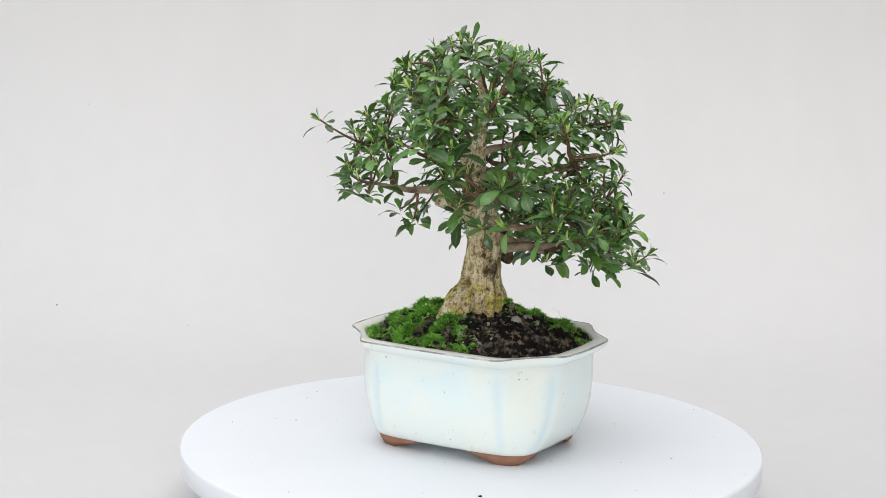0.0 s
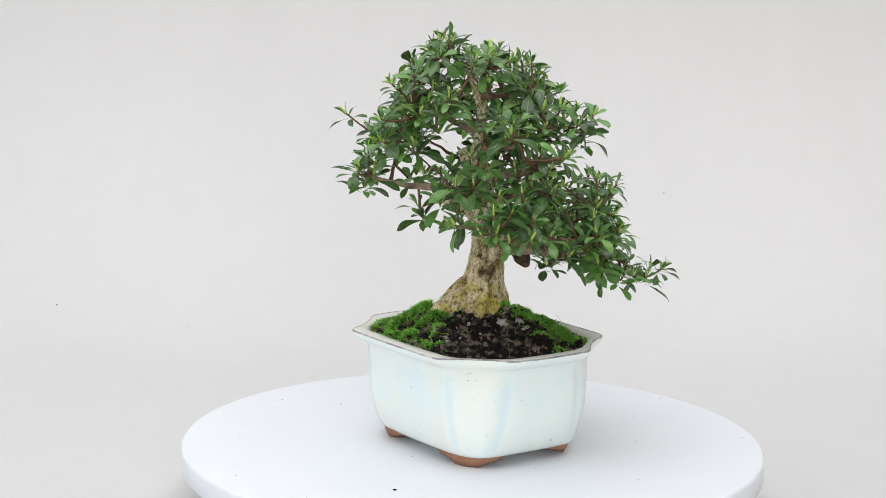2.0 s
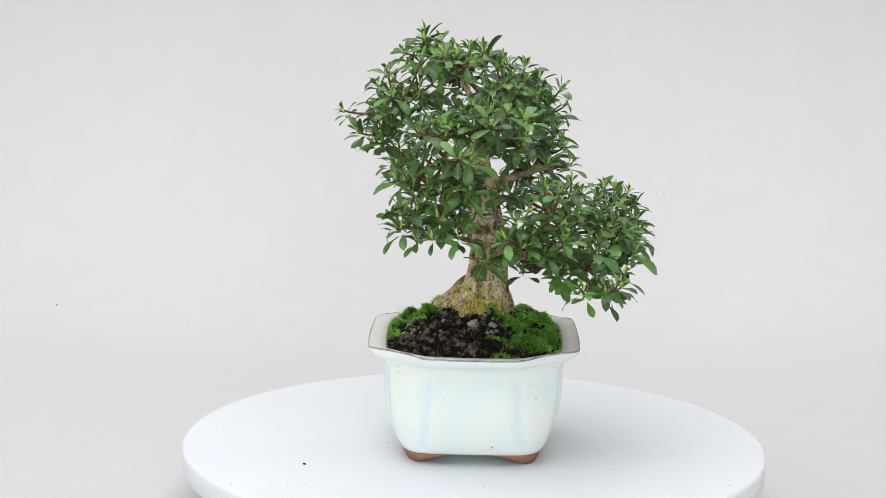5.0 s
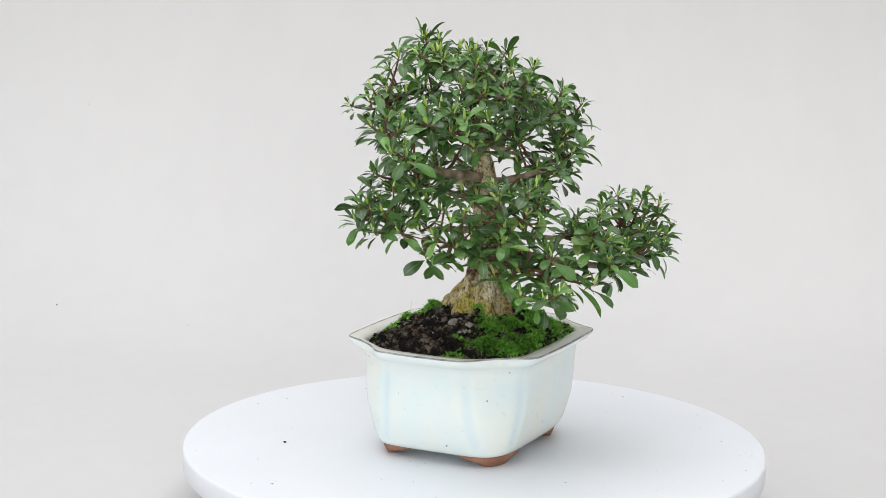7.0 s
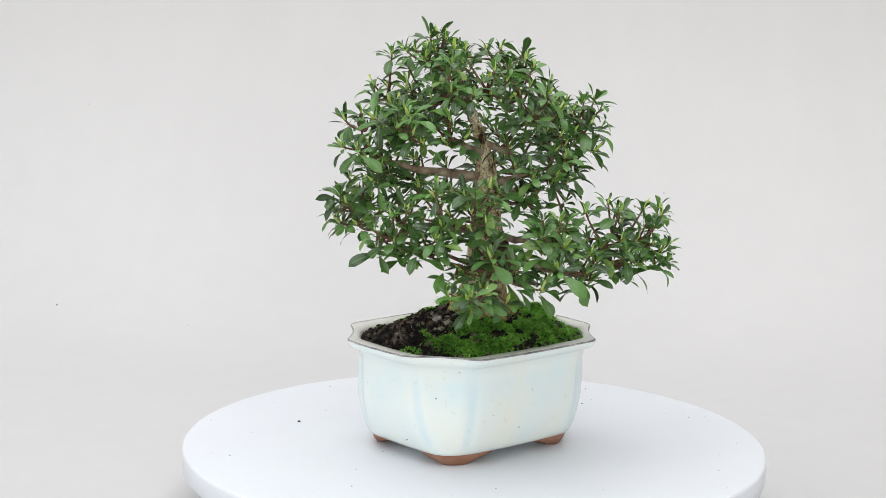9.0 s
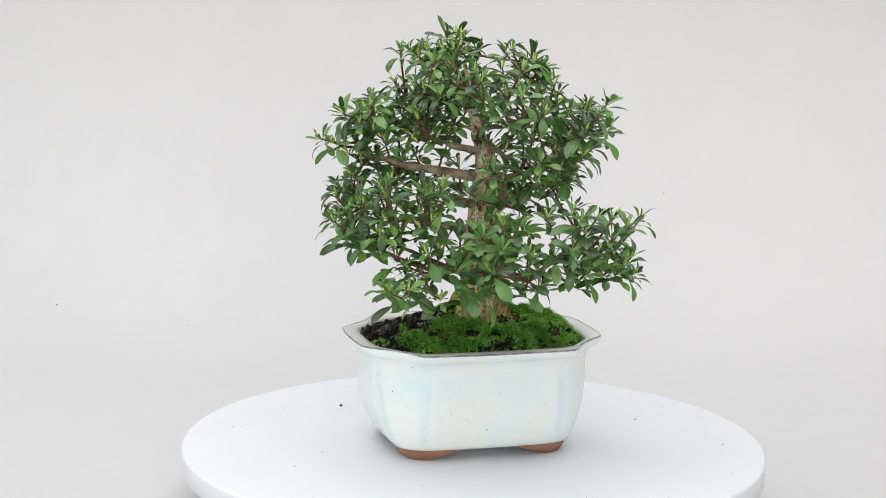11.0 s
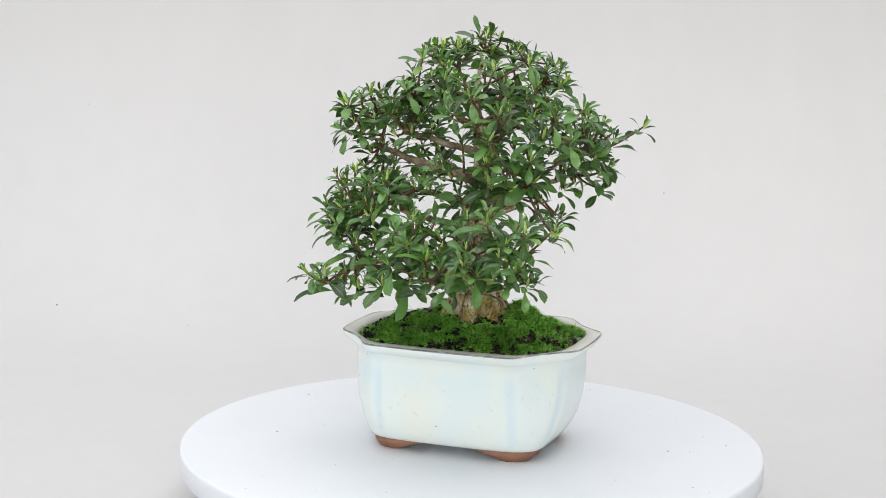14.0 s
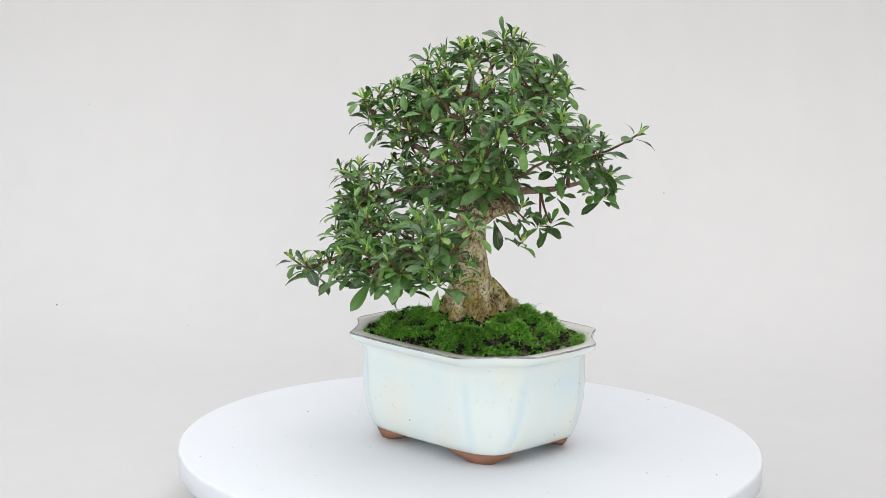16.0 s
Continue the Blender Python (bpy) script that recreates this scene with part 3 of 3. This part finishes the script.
def leaf_shape(bend, fold, wide, rows=7, cols=4):
    """An oblanceolate leaf of unit length along x, folded at the midrib and bent down at the tip."""
    v, uv, f = [], [], []
    for i in range(rows + 1):
        t = i / rows
        w = wide * (math.sin(math.pi * min(1, t ** 1.35)) ** 0.58) * (0.45 + 0.66 * t) if 0 < t < 1 else (0.012 if t == 0 else 0.004)
        x = t * (1 - 0.18 * bend * t)
        z = 0.10 * math.sin(t * 2.2) - bend * t * t * 0.42
        for j in range(cols + 1):
            s = 2 * j / cols - 1
            v.append((x, s * w, z + fold * abs(s) * w + 0.012 * math.sin(9 * t + 2 * s)))
            uv.append((j / cols, t))
    n = cols + 1
    for i in range(rows):
        for j in range(cols):
            f.append((i * n + j, i * n + j + 1, (i + 1) * n + j + 1, (i + 1) * n + j))
    return v, f, uv


def bud_shape():
    """A spindle of young rolled leaves of unit length along x."""
    rings = []
    for t, r in ((0, 0.05), (0.18, 0.10), (0.4, 0.118), (0.65, 0.09), (0.87, 0.04), (1.0, 0.01)):
        rings.append([(t, r * math.cos(a) * (1 + 0.25 * math.cos(3 * a)), r * math.sin(a) * (1 + 0.25 * math.cos(3 * a))) for a in (2 * math.pi * k / 9 for k in range(9))])
    v, f = loft(rings, True, True)
    return v, f, [(0.15, q[0]) for q in v]


class Tree:
    """Gathers the limbs, twigs, leaves and buds of one bonsai and builds them as parts."""

    def __init__(self):
        self.top = tagged(new("bonsai_tree"), "evergreen azalea bonsai with a thick pale trunk and lime buds", "bonsai tree")
        self.rnd = random.Random(5)
        self.leaves, self.young, self.buds, self.twigs = [], [], [], []
        self.shapes = [leaf_shape(b, f, w) for b, f, w in ((0.35, 0.25, 0.18), (0.6, 0.15, 0.195), (0.1, 0.4, 0.162), (0.85, 0.2, 0.182), (0.45, 0.1, 0.215), (0.3, 0.35, 0.155), (-0.1, 0.45, 0.14), (0.5, 0.3, 0.165))]
        self.kept = []
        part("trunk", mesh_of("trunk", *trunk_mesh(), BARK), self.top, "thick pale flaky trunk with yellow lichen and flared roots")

    def rosette(self, tip, axis, size, count, owner):
        rnd = self.rnd
        side = axis.orthogonal().normalized()
        up = axis.cross(side)
        spin = rnd.uniform(0, 6.28)
        for k in range(count):
            t = k / max(1, count - 1)
            a = spin + k * 2.39996
            out = side * math.cos(a) + up * math.sin(a)
            open_ = radians(96 - 70 * t + rnd.uniform(-15, 15))
            d = (axis * math.cos(open_) + out * math.sin(open_)).normalized()
            d = (d + Vector((0, 0, -0.04 + 0.04 * t))).normalized()
            length = size * (1.04 - 0.68 * t) * rnd.uniform(0.70, 1.2)
            # the leaf's upper face looks along the shoot
            zax = (axis - d * axis.dot(d))
            zax = zax.normalized() if zax.length > 1e-3 else out
            zax = (zax + Vector((rnd.gauss(0, 0.25), rnd.gauss(0, 0.25), rnd.gauss(0, 0.2) + 0.15)))
            zax = (zax - d * zax.dot(d)).normalized()
            yax = zax.cross(d)
            start = tip - axis * (0.0065 * (1 - t)) + d * 0.0012
            m = Matrix(((d.x * length, yax.x * length, zax.x * length, start.x), (d.y * length, yax.y * length, zax.y * length, start.y),
                        (d.z * length, yax.z * length, zax.z * length, start.z), (0, 0, 0, 1)))
            (self.young if t > 0.9 and rnd.random() < 0.12 else self.leaves).append((m, rnd.randrange(5) if t < 0.55 else rnd.randrange(5, 8), owner))
        for _ in range(rnd.choice((0, 1, 1, 1, 2, 2))):
            d = (axis + Vector((rnd.gauss(0, 0.22), rnd.gauss(0, 0.22), rnd.gauss(0.1, 0.15)))).normalized()
            yax = d.orthogonal().normalized()
            zax = d.cross(yax)
            l, foot = rnd.uniform(0.0065, 0.0112), tip - axis * 0.0015
            self.buds.append((owner, Matrix(((d.x * l, yax.x * l, zax.x * l, foot.x), (d.y * l, yax.y * l, zax.y * l, foot.y), (d.z * l, yax.z * l, zax.z * l, foot.z), (0, 0, 0, 1)))))

    def root(self, az, reach, thick):
        """A surface root that runs out of the trunk's foot into the soil."""
        d = Vector((math.cos(radians(az)), math.sin(radians(az)), 0))
        c = Vector(TRUNK[1][:3])
        a, b, e = c + d * 0.006 + Vector((0, 0, 0.026)), c + d * reach * 0.72 + Vector((0, 0, 0.017)), c + d * reach + Vector((0, 0, -0.006))
        path = bezier(a, b, e, 12)
        path = [q + Vector((0.0022 * noise.noise(q * 95), 0.0022 * noise.noise(q * 95 + Vector((7, 0, 0))), 0)) for q in path]
        v, f = tube(path, [thick * (1 - 0.62 * (i / 12) ** 1.4) for i in range(13)], 16, 0.3, az)
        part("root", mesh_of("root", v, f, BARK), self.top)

    def knuckle(self, z, end, thick):
        """The short, swollen, pale base of an old limb."""
        c, r = trunk_at(z)
        e = Vector(end)
        path = bezier(c, (c + e) / 2 + Vector((0, 0, -0.003)), e, 10)
        v, f = tube(path, [thick * (1.0 + 0.14 * math.sin(0.9 * i) - 0.022 * i) for i in range(11)], 20, 0.42, 17)
        part("branch", mesh_of("branch", v, f, BARK), self.top, "short swollen pale limb with flaking bark")

    def stub(self, z, end):
        """The dark, broken-off end of an old limb."""
        c, r = trunk_at(z)
        c = Vector(end) + Vector((-0.010, -0.020, 0.024))
        path = bezier(c, (c + Vector(end)) / 2 + Vector((0.003, 0, 0.003)), Vector(end), 8)
        v, f = tube(path, [0.008, 0.008, 0.0075, 0.007, 0.0068, 0.0066, 0.0062, 0.005, 0.0025], 12, 0.55, 3)
        part("stub", mesh_of("stub", v, f, OLD_WOOD), self.top, "dark broken stub of an old limb")

    def limb(self, z, thick, pads, size=0.024):
        """A limb that leaves the trunk at height z and bears pads of shoots: centre and half-extents in millimetres, and their number."""
        rnd = self.rnd
        c, r = trunk_at(z)
        nodes = [(c, thick, self.top)]
        for x, y, h, rx, ry, rz, count in pads:
            goal = Vector((x, y, h + 4)) / 1000
            if count > 1:
                node, rad, _ = min(nodes, key=lambda q: (q[0] - goal).length + 0.02 * (q[0] is c))
                end = goal * 1.0
                end.z -= 0.006
                mid = (node + end) / 2 + Vector((rnd.gauss(0, 0.004), rnd.gauss(0, 0.004), rnd.uniform(-0.006, 0.003)))
                path = bezier(node, mid, end, 10)
                path = [q + Vector([0.0016 * noise.noise(q * 120 + Vector((k * 9.0, 0, 0))) for k in range(3)]) if 0 < i < 10 else q for i, q in enumerate(path)]
                rads = [rad * (1 - 0.6 * (i / 10) ** 0.75) for i in range(11)]
                bark = BARK if rad > 0.0064 else LIMB_BARK if rad > 0.0030 else TWIG
                limb = part("branch", mesh_of("branch", *tube(path, rads, 10, 0.25, len(nodes)), bark), self.top)
                nodes += [(path[i], rads[i], limb) for i in (3, 5, 7, 10)]
            spots = []
            tries = 0
            while len(spots) < count and tries < 400:
                tries += 1
                q = Vector((rnd.uniform(-1, 1), rnd.uniform(-1, 1), rnd.uniform(-1, 1)))
                if q.length > 1.0:
                    continue
                s = goal + Vector((q.x * rx, q.y * ry, q.z * rz)) / 1000
                if count > 1 and any((s - o).length < 0.0125 for o in spots + self.kept[-60:]):
                    continue
                spots.append(s)
            for s in spots:
                self.kept.append(s)
                near = min(nodes[1:] or nodes, key=lambda q: (q[0] - s).length)
                a = near[0]
                bend = a.lerp(s, 0.55) + Vector((0, 0, -0.004)) + Vector((rnd.gauss(0, 0.002), rnd.gauss(0, 0.002), 0))
                tw = bezier(a, bend, s, 5)
                self.twigs.append((*tube(tw, [0.0012, 0.0011, 0.001, 0.0009, 0.0008, 0.0008], 5), near[2]))
                outward = Vector((s.x, s.y, 0))
                outward = outward.normalized() if outward.length > 0.01 else Vector((0, 0, 0))
                axis = ((s - bend).normalized() * 0.6 + outward * 0.35 + Vector((0, 0, 0.85)) + Vector((rnd.gauss(0, 0.2), rnd.gauss(0, 0.2), 0))).normalized()
                self.rosette(s, axis, size * rnd.uniform(0.77, 1.15), rnd.randint(8, 11), near[2])

    def joined(self, name, items, mat, shapes, label):
        vs, fs, us = [], [], []
        for m, k, _ in items:
            v, f, u = shapes[k]
            j = len(vs)
            vs += [m @ Vector(q) for q in v]
            fs += [tuple(j + q for q in t) for t in f]
            us += u
        part(name, mesh_of(name, vs, fs, mat, True, us), self.top, label)["kind"] = "stuff"

    def finish(self):
        datas = [mesh_of("leaf", v, f, LEAF, True, u) for v, f, u in self.shapes]
        for m, k, owner in self.leaves[:300]:
            part("leaf", datas[k], owner).matrix_basis = m
        for v, f, owner in self.twigs[:300]:
            part("twig", mesh_of("twig", v, f, TWIG), owner)
        v, f = [], []
        for tv, tf, _ in self.twigs[300:]:
            j = len(v)
            v += tv
            f += [tuple(j + q for q in t) for t in tf]
        if v:
            part("fine_twigs", mesh_of("fine_twigs", v, f, TWIG), self.top)["kind"] = "stuff"
        bud = mesh_of("bud", *bud_shape()[:2], BUD, True, bud_shape()[2])
        for owner, m in self.buds[:300]:
            part("bud", bud, owner, "lime green flower bud").matrix_basis = m
        self.joined("flower_buds", [(m, 0, owner) for owner, m in self.buds[300:]], BUD_JOINED, [bud_shape()], "lime green flower buds at the shoot tips")
        self.joined("foliage", self.leaves[300:], LEAF_JOINED, self.shapes, "glossy dark green narrow leaves in whorls")
        self.joined("young_leaves", self.young, BUD_JOINED, self.shapes, "small fresh lime green leaves at the shoot tips")
        return self.top


def tree():
    t = Tree()
    t.knuckle(0.190, (-0.032, 0.004, 0.203), 0.0088)
    t.knuckle(0.215, (-0.012, -0.002, 0.243), 0.0068)
    t.stub(0.150, (0.0259, 0.0420, 0.1433))
    t.root(224, 0.042, 0.0120)
    t.root(250, 0.037, 0.0070)
    t.root(4, 0.034, 0.0080)
    t.root(302, 0.031, 0.0060)
    # low limbs
    t.limb(0.160, 0.0052, [(94, 45, 161, 12, 28, 28, 7), (105, -4, 174, 21, 11, 8, 7), (127, 43, 145, 19, 11, 8, 5), (87, 85, 144, 3, 3, 3, 1), (113, 33, 138, 3, 3, 3, 1), (86, 63, 147, 3, 3, 3, 1), (105, 58, 138, 3, 3, 3, 1), (97, 17, 149, 3, 3, 3, 1), (65, 75, 148, 3, 3, 3, 1), (43, 70, 150, 3, 3, 3, 1), (128, 21, 145, 2, 2, 2, 1), (101, 9, 161, 2, 2, 2, 1)], 0.026)
    t.limb(0.164, 0.0058, [(56, 105, 159, 16, 14, 23, 7), (9, 115, 185, 8, 27, 28, 6), (28, 122, 166, 15, 23, 17, 6), (-5, 141, 171, 20, 21, 23, 9), (40, 107, 146, 3, 3, 3, 1), (25, 120, 156, 3, 3, 3, 1), (-29, 142, 198, 3, 3, 3, 1), (-10, 128, 156, 3, 3, 3, 1), (-19, 109, 195, 3, 3, 3, 1), (-8, 152, 197, 3, 3, 3, 1), (-16, 88, 164, 3, 3, 3, 1), (25, 98, 197, 3, 3, 3, 1), (16, 121, 197, 2, 2, 2, 1), (-6, 136, 201, 2, 2, 2, 1), (3, 153, 167, 2, 2, 2, 1), (85, 94, 164, 2, 2, 2, 1)], 0.025)
    t.limb(0.172, 0.0055, [(56, 31, 156, 12, 27, 24, 4), (111, -29, 186, 11, 22, 20, 8), (79, -73, 191, 16, 21, 12, 6), (58, -93, 199, 14, 12, 23, 7), (99, -47, 168, 3, 3, 3, 1), (77, -37, 162, 3, 3, 3, 1), (49, -101, 188, 3, 3, 3, 1), (118, 8, 184, 3, 3, 3, 1), (68, -73, 218, 2, 2, 2, 1), (68, -67, 205, 2, 2, 2, 1), (88, -34, 204, 2, 2, 2, 1), (18, -89, 191, 2, 2, 2, 1)], 0.025)
    t.limb(0.176, 0.0045, [(33, 68, 179, 26, 9, 8, 3), (64, 84, 183, 23, 16, 19, 8)], 0.025)
    t.limb(0.178, 0.0045, [(57, -46, 189, 10, 21, 28, 4)], 0.025)
    t.limb(0.192, 0.0088, [(-33, -4, 212, 23, 16, 18, 2), (-86, -30, 220, 11, 9, 21, 5), (-70, -5, 247, 23, 24, 18, 4), (-97, 16, 246, 21, 28, 22, 7), (-69, 15, 208, 3, 3, 3, 1), (-103, 2, 207, 3, 3, 3, 1), (-15, 1, 186, 3, 3, 3, 1), (-54, 3, 181, 3, 3, 3, 1), (-130, 17, 257, 3, 3, 3, 1), (-108, 4, 223, 2, 2, 2, 1), (-65, 23, 186, 2, 2, 2, 1), (-104, -12, 217, 2, 2, 2, 1)], 0.0245)
    # middle limbs
    t.limb(0.196, 0.0050, [(49, 3, 213, 11, 26, 8, 2), (88, 28, 199, 15, 19, 28, 8), (103, 5, 204, 13, 16, 24, 7), (82, -19, 216, 2, 2, 2, 1), (115, 5, 219, 2, 2, 2, 1)], 0.024)
    t.limb(0.198, 0.0045, [(-27, 52, 222, 15, 22, 16, 4), (-80, 35, 252, 17, 22, 28, 8), (-53, 61, 176, 3, 3, 3, 1), (-94, 60, 255, 3, 3, 3, 1), (-50, 58, 194, 3, 3, 3, 1), (-41, 28, 199, 2, 2, 2, 1), (-77, 49, 271, 2, 2, 2, 1)], 0.0238)
    t.limb(0.202, 0.0045, [(-12, -32, 210, 14, 15, 20, 3), (25, -68, 224, 16, 24, 22, 9), (-40, -68, 257, 23, 23, 21, 9), (5, -60, 185, 3, 3, 3, 1), (-19, -61, 227, 3, 3, 3, 1), (26, -49, 256, 3, 3, 3, 1), (32, -42, 214, 2, 2, 2, 1)], 0.025)
    t.limb(0.214, 0.0048, [(32, 51, 233, 21, 15, 15, 3), (-10, 69, 237, 26, 8, 24, 9), (-42, 75, 267, 26, 22, 27, 9), (8, 50, 273, 28, 24, 23, 9), (21, 29, 249, 2, 2, 2, 1), (-22, 90, 242, 2, 2, 2, 1), (-66, 78, 279, 2, 2, 2, 1)], 0.0245)
    t.limb(0.220, 0.0050, [(74, -57, 240, 20, 11, 26, 7), (66, -76, 263, 10, 26, 8, 5), (78, -42, 272, 12, 9, 14, 8), (96, -26, 269, 16, 9, 15, 7), (103, -74, 247, 3, 3, 3, 1), (105, -50, 272, 2, 2, 2, 1), (94, -13, 252, 2, 2, 2, 1), (85, -55, 218, 2, 2, 2, 1), (102, -64, 247, 2, 2, 2, 1)], 0.023)
    # crown
    t.limb(0.240, 0.0040, [(61, -4, 260, 24, 17, 16, 8), (49, -13, 287, 9, 15, 28, 8), (43, -40, 265, 16, 23, 13, 8), (62, -2, 289, 3, 3, 3, 1), (70, -24, 278, 2, 2, 2, 1), (62, 16, 287, 2, 2, 2, 1)], 0.0238)
    t.limb(0.250, 0.0036, [(0, 31, 240, 24, 20, 17, 2), (-38, 41, 280, 14, 16, 15, 7), (-51, 7, 299, 15, 18, 17, 7), (5, 34, 288, 26, 25, 23, 7), (-69, 0, 292, 3, 3, 3, 1), (-35, -8, 318, 3, 3, 3, 1), (-33, 27, 310, 2, 2, 2, 1), (-29, 7, 319, 2, 2, 2, 1)], 0.0235)
    t.limb(0.256, 0.0036, [(-41, -37, 287, 25, 17, 22, 8), (-24, -72, 275, 13, 11, 28, 8), (8, -78, 283, 9, 19, 13, 8), (-35, -103, 271, 3, 3, 3, 1), (26, -69, 315, 2, 2, 2, 1), (-5, -77, 262, 2, 2, 2, 1)], 0.0235)
    t.limb(0.285, 0.0028, [(31, 16, 295, 12, 26, 22, 10), (18, -36, 314, 19, 28, 12, 8), (-12, -39, 322, 13, 11, 11, 8), (5, -44, 310, 2, 2, 2, 1), (-16, -42, 328, 2, 2, 2, 1), (34, -1, 313, 2, 2, 2, 1), (18, -7, 319, 2, 2, 2, 1), (-30, -32, 316, 2, 2, 2, 1), (-3, -68, 318, 2, 2, 2, 1), (-61, -3, 309, 2, 2, 2, 1), (41, -33, 314, 2, 2, 2, 1), (-38, 23, 316, 2, 2, 2, 1)], 0.0225)
    # a small spray before the trunk
    t.limb(0.205, 0.0026, [(11, 48, 204, 21, 10, 16, 5), (45, 32, 212, 3, 3, 3, 1)], 0.024)
    return t.finish()


# ---- crumbs on the turntable ----
def crumbs():
    rnd = random.Random(21)
    v, f = [], []
    for _ in range(64):
        r = 0.1 + 0.13 * math.sqrt(rnd.random()) if rnd.random() < 0.85 else rnd.uniform(0.06, 0.1)
        a = rnd.uniform(0, 6.283)
        x, y, s = r * math.cos(a), r * math.sin(a), rnd.choice((0.0002, 0.00025, 0.0003, 0.0004, 0.0006))
        q = rnd.uniform(0, 3.14)
        e = rnd.uniform(1.0, 2.4)
        ring = [[(x + k * s * (e * math.cos(b) * math.cos(q) - math.sin(b) * math.sin(q)), y + k * s * (e * math.cos(b) * math.sin(q) + math.sin(b) * math.cos(q)), z * s)
                 for b in (6.283 * i / 7 for i in range(7))] for k, z in ((0.8, 0.05), (1.0, 0.4), (0.5, 0.9))]
        w, g = loft(ring, True, True)
        j = len(v)
        v += w
        f += [tuple(j + i for i in t) for t in g]
    few = tagged(new("crumbs", mesh_of("crumbs", v, f, CRUMB)), "scattered dark crumbs of soil on the turntable", "crumbs", kind="stuff")
    rings = [[(k * (0.0016 * math.cos(b)) + 0.0002 * math.sin(3 * b), k * 0.0013 * math.sin(b), z) for b in (6.283 * i / 12 for i in range(12))]
             for k, z in ((0.7, 0.0), (1.0, 0.0004), (0.85, 0.0008), (0.35, 0.0011))]
    bit = new("soil_crumb", mesh_of("soil_crumb", *loft(rings, True, True), SOIL))
    bit.location = (0.0059, -0.1561, 0)
    return [few, tagged(bit, "single dark soil crumb lying on the turntable", "crumb")]


room()
backdrop()
lint()
table()
DISC_THING = turntable()
POT_THING = pot()
POT_THING.matrix_world = pose(POT_AT[0], POT_AT[1], 0, 0, 0, POT_TURN)
BED_THINGS = bed()
TREE_THING = tree()
CRUMB_THINGS = crumbs()


def motions():
    """The turntable carries all that stands on it round at an even pace."""
    walk(DISC_THING, [(t / 2, pose(-0.0022, 0, 0, 0, 0, SPEED * t / 2)) for t in range(33)])
    for thing in (POT_THING, TREE_THING, *BED_THINGS, *CRUMB_THINGS):
        start = thing.matrix_basis.copy()
        walk(thing, [(t / 2, pose(0, 0, 0, 0, 0, SPEED * t / 2) @ start) for t in range(33)])


motions()
